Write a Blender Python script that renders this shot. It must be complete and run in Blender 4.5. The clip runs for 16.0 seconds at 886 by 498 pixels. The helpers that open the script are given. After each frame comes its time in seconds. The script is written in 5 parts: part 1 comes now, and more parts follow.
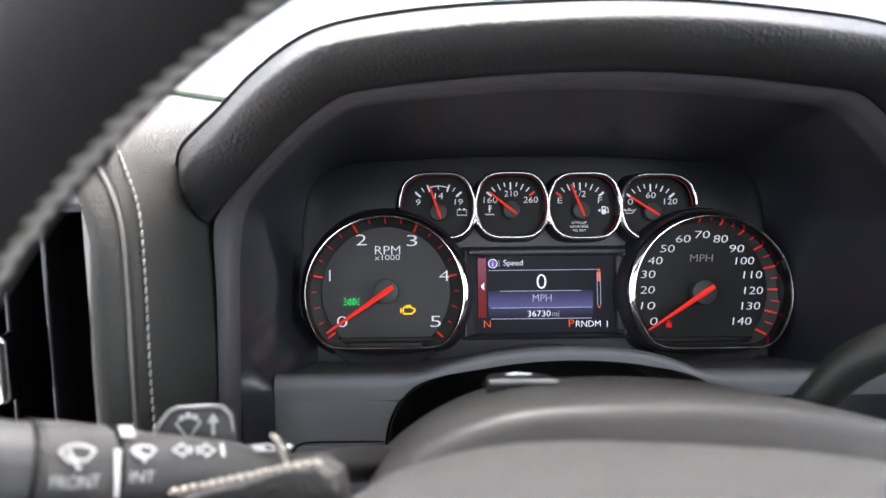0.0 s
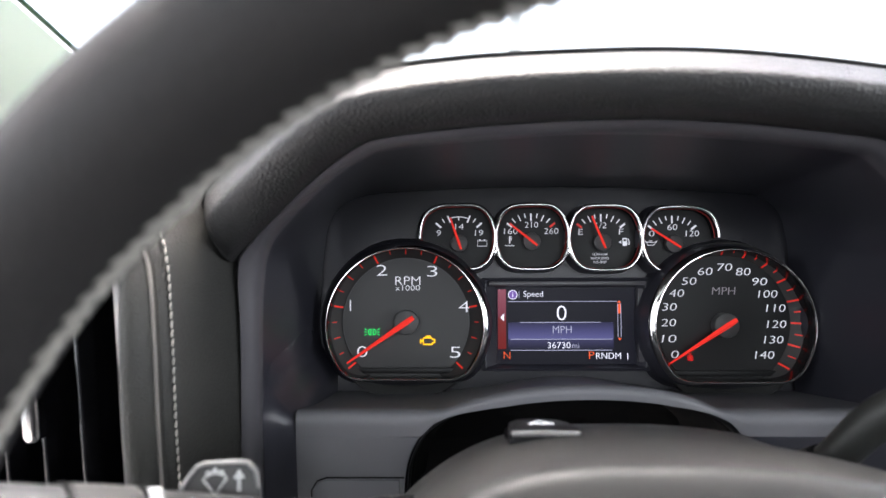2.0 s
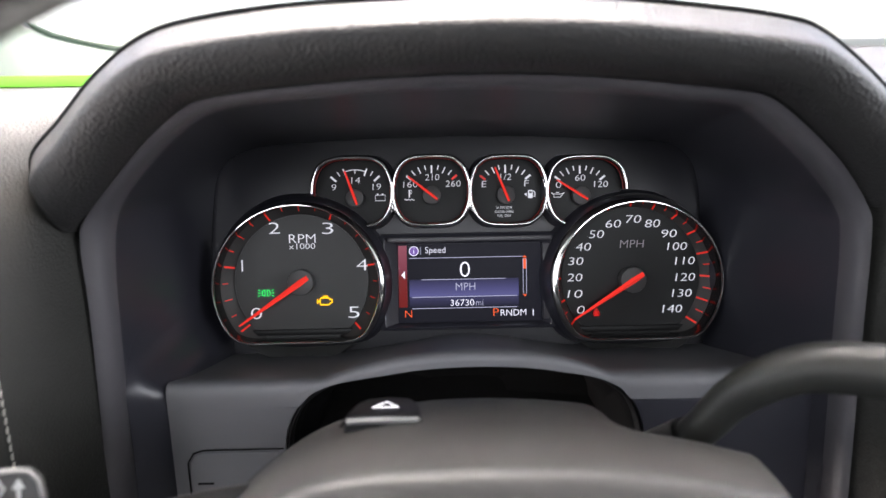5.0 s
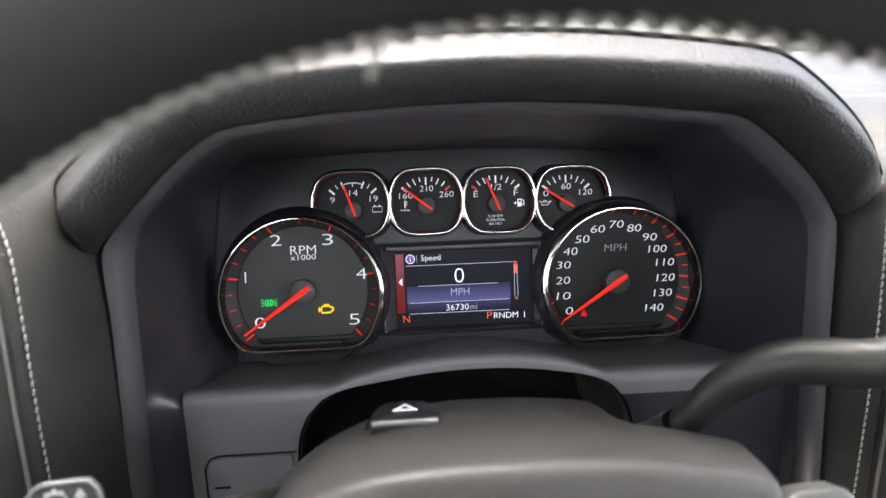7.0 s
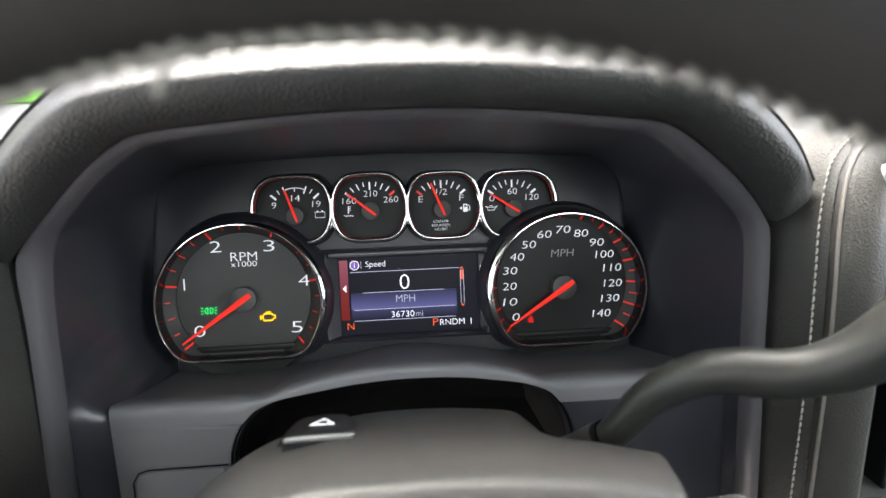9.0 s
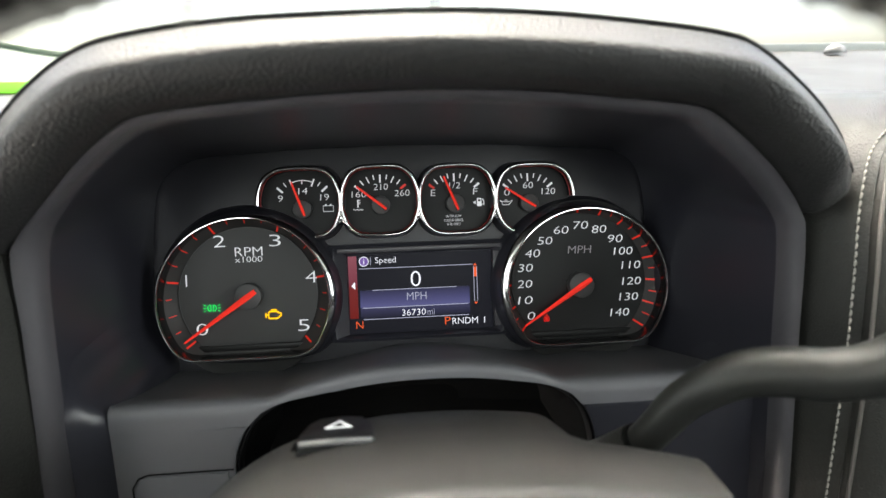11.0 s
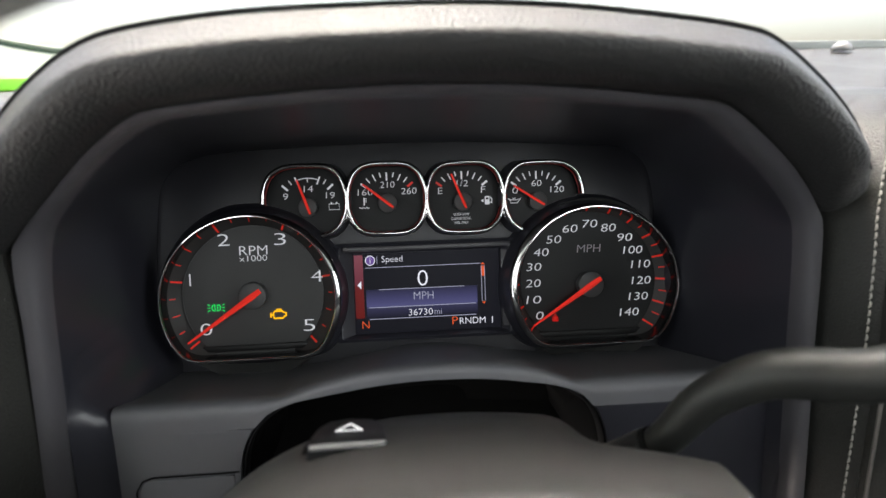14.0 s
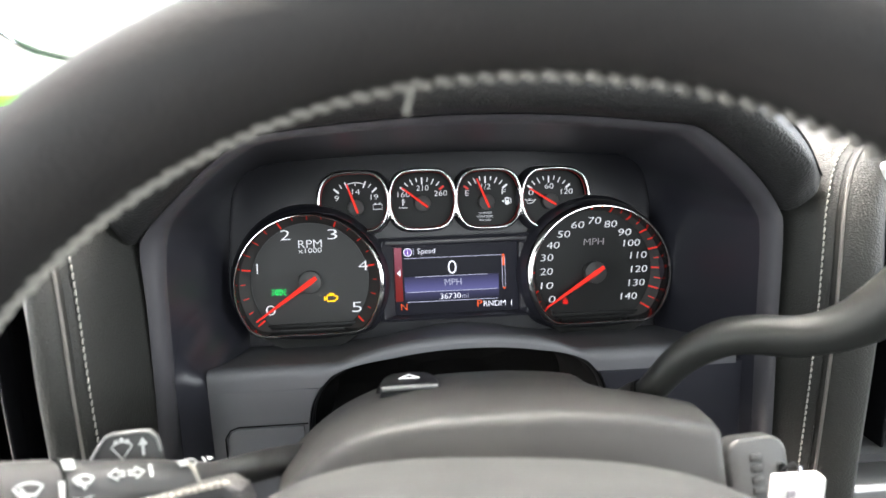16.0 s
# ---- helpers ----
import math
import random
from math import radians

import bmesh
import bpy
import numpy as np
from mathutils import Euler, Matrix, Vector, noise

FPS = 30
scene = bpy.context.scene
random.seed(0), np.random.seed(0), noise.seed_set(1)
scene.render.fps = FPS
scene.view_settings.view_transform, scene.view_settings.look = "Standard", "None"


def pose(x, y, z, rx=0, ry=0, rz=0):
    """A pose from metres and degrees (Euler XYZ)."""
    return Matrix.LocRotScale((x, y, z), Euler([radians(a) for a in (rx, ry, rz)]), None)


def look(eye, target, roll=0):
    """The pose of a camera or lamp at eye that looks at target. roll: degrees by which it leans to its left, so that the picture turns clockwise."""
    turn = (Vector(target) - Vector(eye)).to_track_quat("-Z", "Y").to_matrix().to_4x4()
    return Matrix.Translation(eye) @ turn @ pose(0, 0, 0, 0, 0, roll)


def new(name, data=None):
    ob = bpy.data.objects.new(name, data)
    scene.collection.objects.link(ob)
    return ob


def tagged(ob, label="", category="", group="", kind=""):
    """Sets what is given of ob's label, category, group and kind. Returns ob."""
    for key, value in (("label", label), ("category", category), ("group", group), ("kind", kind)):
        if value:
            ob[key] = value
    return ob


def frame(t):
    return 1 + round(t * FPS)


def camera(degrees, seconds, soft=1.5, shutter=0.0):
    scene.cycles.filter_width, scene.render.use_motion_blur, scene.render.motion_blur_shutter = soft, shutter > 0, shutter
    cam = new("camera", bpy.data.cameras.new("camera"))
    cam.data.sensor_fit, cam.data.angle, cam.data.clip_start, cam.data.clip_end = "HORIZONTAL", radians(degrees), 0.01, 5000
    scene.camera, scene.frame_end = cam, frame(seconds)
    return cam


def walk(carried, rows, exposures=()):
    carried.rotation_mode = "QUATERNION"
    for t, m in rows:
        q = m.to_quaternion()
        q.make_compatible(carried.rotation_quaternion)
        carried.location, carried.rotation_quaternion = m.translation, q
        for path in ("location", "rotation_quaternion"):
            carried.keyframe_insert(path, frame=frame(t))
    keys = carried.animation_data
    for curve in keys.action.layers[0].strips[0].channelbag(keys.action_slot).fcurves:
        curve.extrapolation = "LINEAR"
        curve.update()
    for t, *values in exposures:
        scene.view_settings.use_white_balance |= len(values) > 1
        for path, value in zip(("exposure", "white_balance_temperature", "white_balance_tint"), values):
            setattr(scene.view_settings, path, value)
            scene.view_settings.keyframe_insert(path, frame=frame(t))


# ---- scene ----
cam = camera(68.0, 16.0)
PATH = [
    (0, (-0.07141, -0.41207, 1.37970), (-0.05952, 0.57960, 1.25144), -0.49),
    (0.5, (-0.07062, -0.41921, 1.38127), (-0.06911, 0.57264, 1.25391), -0.30),
    (1, (-0.07160, -0.41718, 1.38328), (-0.07774, 0.57489, 1.25771), -0.30),
    (1.5, (-0.06647, -0.41728, 1.39048), (-0.07460, 0.57517, 1.26805), -0.34),
    (2, (-0.07393, -0.41119, 1.39586), (-0.08651, 0.58156, 1.27632), -0.29),
    (2.5, (-0.06964, -0.40355, 1.39798), (-0.08210, 0.58953, 1.28123), -0.26),
    (3, (-0.04169, -0.38535, 1.38934), (-0.05161, 0.60766, 1.27167), -0.33),
    (3.5, (-0.01937, -0.37098, 1.39214), (-0.01968, 0.61478, 1.22401), -0.20),
    (4, (-0.01258, -0.38409, 1.40156), (-0.00777, 0.59373, 1.19216), -0.48),
    (4.2, (-0.01537, -0.38571, 1.40657), (-0.00941, 0.59080, 1.19118), -0.65),
    (6.3, (-0.04359, -0.39931, 1.40681), (-0.00430, 0.57397, 1.18058), -1.40),
    (6.5, (-0.05518, -0.40223, 1.41261), (-0.01130, 0.57064, 1.18547), -1.54),
    (7, (-0.03828, -0.40560, 1.41775), (0.02131, 0.56650, 1.19088), -1.69),
    (7.5, (-0.01905, -0.42137, 1.42768), (0.05005, 0.55010, 1.20079), -1.62),
    (8, (-0.01329, -0.40848, 1.42109), (0.06347, 0.56246, 1.19439), -1.50),
    (10.3, (-0.01904, -0.39870, 1.41730), (0.07309, 0.57057, 1.18922), -1.41),
    (10.5, (-0.02127, -0.39739, 1.41520), (0.06909, 0.57203, 1.18701), -1.18),
    (11, (-0.02265, -0.38537, 1.41180), (0.06894, 0.58502, 1.18828), -1.19),
    (11.5, (-0.02324, -0.38373, 1.41205), (0.06895, 0.58628, 1.18715), -1.15),
    (12, (-0.02516, -0.38035, 1.41138), (0.06657, 0.58919, 1.18427), -1.18),
    (12.5, (-0.02793, -0.38036, 1.41048), (0.06270, 0.58942, 1.18395), -1.25),
    (13, (-0.02710, -0.37942, 1.41006), (0.06492, 0.59061, 1.18517), -1.22),
    (13.5, (-0.02814, -0.38007, 1.41036), (0.06318, 0.58990, 1.18492), -1.17),
    (14, (-0.02696, -0.37941, 1.41040), (0.06559, 0.59060, 1.18567), -1.16),
    (14.5, (-0.02686, -0.37910, 1.40991), (0.06432, 0.59155, 1.18734), -1.25),
    (15, (-0.02877, -0.39420, 1.41710), (0.05962, 0.57667, 1.19441), -1.32),
    (15.5, (-0.03450, -0.41980, 1.42061), (0.05076, 0.55093, 1.19610), -1.33),
    (16, (-0.04606, -0.44672, 1.42390), (0.03291, 0.52357, 1.19518), -1.46),
]

EXPOSURES = [(0.0, 2.78, 6050, 17), (2.7, 2.8, 6200, 17), (3.3, 2.75, 6250, 19), (4.2, 2.8, 6250, 19), (6.4, 2.8, 6250, 17), (7.0, 2.85, 6250, 16), (7.5, 3.1, 6200, 15), (8.2, 3.0, 6200, 14), (10.5, 2.95, 6500, 8), (11.2, 2.5, 6450, 10),
             (12.0, 2.28, 6400, 12), (14.5, 2.25, 6400, 13), (15.0, 2.18, 6350, 14), (15.5, 3.1, 6150, 13), (16.0, 3.2, 6250, 12)]
cam.data.dof.use_dof, cam.data.dof.focus_distance, cam.data.dof.aperture_fstop = True, 0.40, 9.0
walk(cam, [(t, look(eye, target, roll)) for t, eye, target, roll in PATH], EXPOSURES)

# ---- light: bright overcast daylight through the cab's windows ----
world = bpy.data.worlds.new("sky")
scene.world = world
world.use_nodes = True
wn = world.node_tree.nodes
sky = wn.new("ShaderNodeTexSky")
sky.sky_type, sky.sun_disc = "NISHITA", False
sky.sun_elevation, sky.sun_rotation = radians(73), radians(-14)
sky.air_density, sky.dust_density, sky.ozone_density = 1.0, 9.0, 0.3
world.node_tree.links.new(sky.outputs[0], wn["Background"].inputs[0])
wn["Background"].inputs[1].default_value = 0.168
sun = new("sun", bpy.data.lights.new("sun", "SUN"))
sun.data.energy, sun.data.angle, sun.data.color = 0.6, radians(30), (1.0, 0.97, 0.92)
sun.matrix_world = look((-0.6, 2.4, 9.4), (0, 0, 1.3))


def window_light(name, where, target, w, h, power):
    """An unseen area lamp, added in place of sky light at a doorway or window opening."""
    ob = new(name, bpy.data.lights.new(name, "AREA"))
    ob.data.shape, ob.data.size, ob.data.size_y, ob.data.energy, ob.data.color = "RECTANGLE", w, h, power, (0.95, 1.0, 0.985)
    ob.matrix_world = look(where, target)


window_light("back_window_light", (0.38, -1.86, 1.72), (0.2, -0.10, 1.35), 0.8, 0.4, 1.5)
window_light("rear_side_window_light", (-0.62, -1.39, 1.64), (0.05, -0.05, 1.32), 0.62, 0.48, 0.9)
window_light("rear_side_window_light", (1.38, -1.39, 1.64), (0.05, -0.05, 1.32), 0.62, 0.48, 0.9)
window_light("doorway_light", (-0.95, -0.50, 1.52), (0.2, -0.30, 1.35), 1.6, 1.05, 3.1)
window_light("side_window_light", (1.42, -0.45, 1.57), (0.2, -0.30, 1.35), 1.1, 0.6, 3.7)


# ---- materials ----
def material(name, colour, rough=0.5, metal=0.0, spec=0.5, grain=0.0, grain_size=600.0, vary=0.0, vary_size=12.0,
             voronoi=False, emit=None, emit_strength=0.0, coat=0.0, rough_vary=0.0):
    m = bpy.data.materials.new(name)
    m.use_nodes = True
    nt = m.node_tree
    b = nt.nodes["Principled BSDF"]
    b.inputs["Base Color"].default_value = (*colour, 1)
    b.inputs["Roughness"].default_value = rough
    b.inputs["Metallic"].default_value = metal
    b.inputs["Specular IOR Level"].default_value = spec
    b.inputs["Coat Weight"].default_value = coat
    if emit:
        b.inputs["Emission Color"].default_value = (*emit, 1)
        b.inputs["Emission Strength"].default_value = emit_strength
    co = nt.nodes.new("ShaderNodeTexCoord").outputs["Object"] if grain or vary or rough_vary else None
    if vary or rough_vary:
        n = nt.nodes.new("ShaderNodeTexNoise")
        n.inputs["Scale"].default_value = vary_size
        n.inputs["Detail"].default_value = 6
        nt.links.new(co, n.inputs["Vector"])
        if vary:
            mix = nt.nodes.new("ShaderNodeMixRGB")
            mix.inputs[1].default_value = (*[c * (1 - vary) for c in colour], 1)
            mix.inputs[2].default_value = (*[min(1, c * (1 + vary)) for c in colour], 1)
            nt.links.new(n.outputs["Fac"], mix.inputs[0])
            nt.links.new(mix.outputs[0], b.inputs["Base Color"])
        if rough_vary:
            r = nt.nodes.new("ShaderNodeMapRange")
            r.inputs["From Min"].default_value, r.inputs["From Max"].default_value = 0.3, 0.7
            r.inputs["To Min"].default_value, r.inputs["To Max"].default_value = max(0.02, rough - rough_vary), rough + rough_vary
            nt.links.new(n.outputs["Fac"], r.inputs["Value"])
            nt.links.new(r.outputs[0], b.inputs["Roughness"])
    if grain:
        if voronoi:
            g = nt.nodes.new("ShaderNodeTexVoronoi")
            g.feature = "SMOOTH_F1"
            g.inputs["Scale"].default_value = grain_size
            out = g.outputs["Distance"]
            wob = nt.nodes.new("ShaderNodeTexNoise")
            wob.inputs["Scale"].default_value = grain_size * 0.35
            add = nt.nodes.new("ShaderNodeMixRGB")
            add.blend_type = "ADD"
            add.inputs[0].default_value = 0.0009
            nt.links.new(co, wob.inputs["Vector"])
            nt.links.new(co, add.inputs[1])
            nt.links.new(wob.outputs["Color"], add.inputs[2])
            nt.links.new(add.outputs[0], g.inputs["Vector"])
        else:
            g = nt.nodes.new("ShaderNodeTexNoise")
            g.inputs["Scale"].default_value = grain_size
            g.inputs["Detail"].default_value = 3
            out = g.outputs["Fac"]
            nt.links.new(co, g.inputs["Vector"])
        bump = nt.nodes.new("ShaderNodeBump")
        bump.inputs["Strength"].default_value = grain
        bump.inputs["Distance"].default_value = 0.0007 if voronoi else 0.0004
        nt.links.new(out, bump.inputs["Height"])
        nt.links.new(bump.outputs[0], b.inputs["Normal"])
    return m


LEATHER = material("black_leather", (0.028, 0.0275, 0.027), 0.48, spec=0.32, grain=0.75, grain_size=900, voronoi=True, vary=0.15, rough_vary=0.06)
DASH_SKIN = material("dash_leatherette", (0.028, 0.0278, 0.0252), 0.5, spec=0.26, grain=0.45, grain_size=1150, voronoi=True, vary=0.15, rough_vary=0.06)
RIM_LEATHER = material("worn_rim_leather", (0.0200, 0.0190, 0.0186), 0.60, spec=0.20, grain=0.35, grain_size=900, voronoi=True, vary=0.2, rough_vary=0.08)
BEZEL = material("satin_grey_plastic", (0.078, 0.074, 0.081), 0.33, grain=0.06, grain_size=2500, vary=0.06, rough_vary=0.05)
TUNNEL = material("matt_black_plastic", (0.028, 0.028, 0.036), 0.32, grain=0.1, grain_size=2200, vary=0.08, rough_vary=0.02)
LEVER = material("lever_plastic", (0.018, 0.0185, 0.017), 0.44, spec=0.24, grain=0.2, grain_size=1900, vary=0.12, rough_vary=0.08)
PANEL = material("charcoal_plastic", (0.130, 0.129, 0.138), 0.46, grain=0.22, grain_size=1700, vary=0.1, rough_vary=0.05)
SHROUD = material("column_plastic", (0.025, 0.0248, 0.0242), 0.46, spec=0.27, grain=0.25, grain_size=1900, vary=0.12, rough_vary=0.08)
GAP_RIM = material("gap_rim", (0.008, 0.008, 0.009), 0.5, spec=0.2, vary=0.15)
# near black for joints and holes; also paints the shade in the column gap
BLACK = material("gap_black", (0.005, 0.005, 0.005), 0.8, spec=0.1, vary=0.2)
MASK = material("mask_black", (0.019, 0.019, 0.024), 0.36, spec=0.5, vary=0.06, grain=0.06, grain_size=2200)
GLOSS_BLACK = material("gloss_black", (0.006, 0.006, 0.007), 0.16, vary=0.1)
DIAL = material("dial_black", (0.014, 0.014, 0.014), 0.42, spec=0.22, vary=0.1, grain=0.05, grain_size=3000)
DIAL_GREY = material("dial_grey", (0.046, 0.046, 0.045), 0.40, spec=0.3, vary=0.06, grain=0.05, grain_size=3000)
CHROME = material("chrome", (0.62, 0.61, 0.60), 0.08, metal=1.0, rough_vary=0.04, vary=0.03)
WHITE_INK = material("white_ink", (0.78, 0.78, 0.78), 0.5, emit=(0.9, 0.93, 1.0), emit_strength=0.065)
GREY_INK = material("grey_ink", (0.44, 0.40, 0.43), 0.5)
RED_INK = material("red_ink", (0.62, 0.025, 0.014), 0.45, emit=(1.0, 0.03, 0.01), emit_strength=0.045)
# patchy red paint in place of the rim's partial glow
RED_RIM = material("red_rim", (0.26, 0.010, 0.008), 0.4, vary=0.4, vary_size=90)
NEEDLE = material("needle_red", (0.8, 0.03, 0.016), 0.4, emit=(1.0, 0.045, 0.03), emit_strength=0.075)
HUB_CAP = material("needle_cap", (0.055, 0.055, 0.055), 0.5, grain=0.1, grain_size=2500)
RIM_THREAD = material("dull_thread", (0.20, 0.19, 0.168), 0.8, vary=0.25, vary_size=300)
THREAD = material("pale_thread", (0.36, 0.34, 0.31), 0.8, vary=0.2, vary_size=300)
STALK_PLASTIC = material("stalk_plastic", (0.018, 0.0185, 0.0185), 0.45, spec=0.36, grain=0.15, grain_size=2000, vary=0.1, rough_vary=0.06)
STALK_INK = material("stalk_ink", (0.30, 0.31, 0.31), 0.55, vary=0.08, vary_size=400)
FOLD_EDGE = material("pale_fold_edge", (0.13, 0.12, 0.11), 0.5, vary=0.15, vary_size=200)
VENT_TRIM = material("satin_vent_trim", (0.20, 0.185, 0.18), 0.4, vary=0.06, grain=0.1, grain_size=1500)
WORN_EDGE = material("worn_plastic", (0.12, 0.12, 0.12), 0.45, vary=0.15, vary_size=200)
HUB_PAD = material("airbag_cover", (0.027, 0.0275, 0.0265), 0.75, spec=0.3, grain=0.3, grain_size=1500, vary=0.1, rough_vary=0.05)
KEY_PLASTIC = material("key_plastic", (0.034, 0.035, 0.0345), 0.45, grain=0.2, grain_size=1600, vary=0.1)
WHITE_TAG = material("white_tag", (0.82, 0.81, 0.78), 0.5, vary=0.04)
HEADLINER = material("headliner", (0.40, 0.43, 0.41), 0.9, grain=0.3, grain_size=900, vary=0.08)
PILLAR = material("pillar_trim", (0.40, 0.44, 0.38), 0.7, grain=0.25, grain_size=1200, vary=0.06)
TRIM_DARK = material("dark_trim", (0.04, 0.04, 0.042), 0.6, grain=0.2, grain_size=1200, vary=0.15)
GRILLE = material("grille_grey", (0.15, 0.165, 0.16), 0.5, grain=0.2, grain_size=900, vary=0.1)
CARPET = material("carpet", (0.03, 0.03, 0.03), 0.95, grain=0.6, grain_size=500, vary=0.3)
FRIT = material("windscreen_frit", (0.010, 0.034, 0.012), 0.4, vary=0.1)
LIME = material("lime_fringe", (0.24, 0.72, 0.04), 0.5, vary=0.08)
CONCRETE = material("concrete", (0.55, 0.55, 0.53), 0.8, grain=0.3, grain_size=60, vary=0.15, vary_size=1.5)
PALE_METAL = material("pale_mullion", (0.30, 0.31, 0.29), 0.5, vary=0.05)
SILVER = material("silver_paint", (0.5, 0.5, 0.5), 0.3, metal=0.8, vary=0.04)
SENSOR = material("sensor_dome", (0.12, 0.12, 0.12), 0.2, vary=0.1)


def glow(name, colour, strength):
    m = bpy.data.materials.new(name)
    m.use_nodes = True
    b = m.node_tree.nodes["Principled BSDF"]
    b.inputs["Base Color"].default_value = (0.01, 0.01, 0.01, 1)
    b.inputs["Roughness"].default_value = 0.3
    b.inputs["Specular IOR Level"].default_value = 0.06
    b.inputs["Emission Color"].default_value = (*colour, 1)
    b.inputs["Emission Strength"].default_value = strength
    return m


LCD_OFF = glow("lcd_black", (0.02, 0.02, 0.035), 0.05)
LCD_WHITE = glow("lcd_white", (0.9, 0.92, 1.0), 0.20)
LCD_DIM = glow("lcd_dim", (0.5, 0.52, 0.66), 0.15)
LCD_ORANGE = glow("lcd_orange", (1.0, 0.13, 0.03), 0.16)
LCD_VIOLET = glow("lcd_violet", (0.25, 0.14, 0.5), 0.12)
GREEN_LAMP = glow("green_lamp", (0.01, 0.75, 0.12), 0.34)
AMBER_LAMP = glow("amber_lamp", (1.0, 0.5, 0.0), 0.27)
RED_LAMP = glow("red_lamp", (1.0, 0.012, 0.012), 0.12)
RED_HOT = glow("red_lamp_core", (1.0, 0.03, 0.02), 0.10)


def lcd_gradient(name, stops, horizontal=False, strength=0.5):
    m = glow(name, (1, 1, 1), strength)
    nt = m.node_tree
    sep = nt.nodes.new("ShaderNodeSeparateXYZ")
    ramp = nt.nodes.new("ShaderNodeValToRGB")
    nt.links.new(nt.nodes.new("ShaderNodeTexCoord").outputs["Generated"], sep.inputs[0])
    nt.links.new(sep.outputs["X" if horizontal else "Z"], ramp.inputs[0])
    el = ramp.color_ramp.elements
    while len(el) < len(stops):
        el.new(0.5)
    for e, (p, c) in zip(el, stops):
        e.position, e.color = p, (*c, 1)
    nt.links.new(ramp.outputs[0], nt.nodes["Principled BSDF"].inputs["Emission Color"])
    return m


LCD_BLUE = lcd_gradient("lcd_blue_band", [(0, (0.12, 0.12, 0.30)), (0.45, (0.075, 0.075, 0.20)), (1, (0.03, 0.03, 0.075))], strength=0.13)
LCD_NIGHT = lcd_gradient("lcd_night_band", [(0, (0.008, 0.008, 0.02)), (1, (0.05, 0.05, 0.12))], strength=0.13)
LCD_RED = lcd_gradient("lcd_red_bar", [(0, (0.25, 0.015, 0.012)), (0.5, (0.28, 0.03, 0.03)), (0.55, (0.30, 0.06, 0.09)), (1, (0.42, 0.12, 0.16))], strength=0.10)


# ---- building helpers ----
def empty(name, m=None, **tags):
    ob = new(name)
    if m is not None:
        ob.matrix_world = m
    return tagged(ob, **tags)


def from_data(name, verts, faces, mat, parent=None, label="", smooth=True, angle=40):
    me = bpy.data.meshes.new(name)
    me.from_pydata([tuple(v) for v in verts], [], faces)
    bm = bmesh.new()
    bm.from_mesh(me)
    bmesh.ops.recalc_face_normals(bm, faces=bm.faces)
    for fc in bm.faces:
        fc.smooth = smooth
    if smooth:
        for e in bm.edges:
            if len(e.link_faces) == 2 and e.calc_face_angle(0) > radians(angle):
                e.smooth = False
    bm.to_mesh(me)
    bm.free()
    me.materials.append(mat)
    ob = new(name, me)
    ob.parent = parent
    if label:
        ob["label"] = label
    return ob


def part(name, bm, mat, parent, label=""):
    me = bpy.data.meshes.new(name)
    bmesh.ops.recalc_face_normals(bm, faces=bm.faces)
    for fc in bm.faces:
        fc.smooth = True
    for e in bm.edges:
        if len(e.link_faces) == 2 and e.calc_face_angle(0) > radians(40):
            e.smooth = False
    bm.to_mesh(me)
    bm.free()
    me.materials.append(mat)
    ob = new(name, me)
    ob.parent = parent
    if label:
        ob["label"] = label
    return ob


def spline(pts, n):
    """n points evenly along a smooth curve through pts."""
    p = [Vector(q) for q in pts]
    p = [p[0] * 2 - p[1]] + p + [p[-1] * 2 - p[-2]]
    fine = []
    for i in range(1, len(p) - 2):
        a, b, c, d = p[i - 1:i + 3]
        for k in range(16):
            t = k / 16
            fine.append(0.5 * ((2 * b) + (c - a) * t + (2 * a - 5 * b + 4 * c - d) * t * t + (3 * b - a - 3 * c + d) * t ** 3))
    fine.append(p[-2])
    run = [0.0]
    for a, b in zip(fine, fine[1:]):
        run.append(run[-1] + (b - a).length)
    out, j = [], 0
    for i in range(n):
        s = run[-1] * i / (n - 1)
        while j < len(run) - 2 and run[j + 1] < s:
            j += 1
        u = (s - run[j]) / max(1e-9, run[j + 1] - run[j])
        out.append(fine[j].lerp(fine[j + 1], min(1, max(0, u))))
    return out


def knots(pts, per):
    """per points between each pair of knots of a smooth curve, so that curves with the same knots match."""
    p = [Vector(q) for q in pts]
    p = [p[0] * 2 - p[1]] + p + [p[-1] * 2 - p[-2]]
    out = []
    for i in range(1, len(p) - 2):
        a, b, c, d = p[i - 1:i + 3]
        for k in range(per):
            t = k / per
            out.append(0.5 * ((2 * b) + (c - a) * t + (2 * a - 5 * b + 4 * c - d) * t * t + (3 * b - a - 3 * c + d) * t ** 3))
    return out + [p[-2]]


def loft(name, rings, mat, parent=None, label="", closed=False, caps=False, angle=40):
    """A skin over rows of points that all have the same count."""
    n = len(rings[0])
    verts = [v for r in rings for v in r]
    faces = []
    for i in range(len(rings) - 1):
        for j in range(n if closed else n - 1):
            k = (j + 1) % n
            faces.append((i * n + j, i * n + k, (i + 1) * n + k, (i + 1) * n + j))
    if caps:
        faces.append(tuple(range(n)))
        faces.append(tuple(range((len(rings) - 1) * n, len(rings) * n)))
    return from_data(name, verts, faces, mat, parent, label, angle=angle)


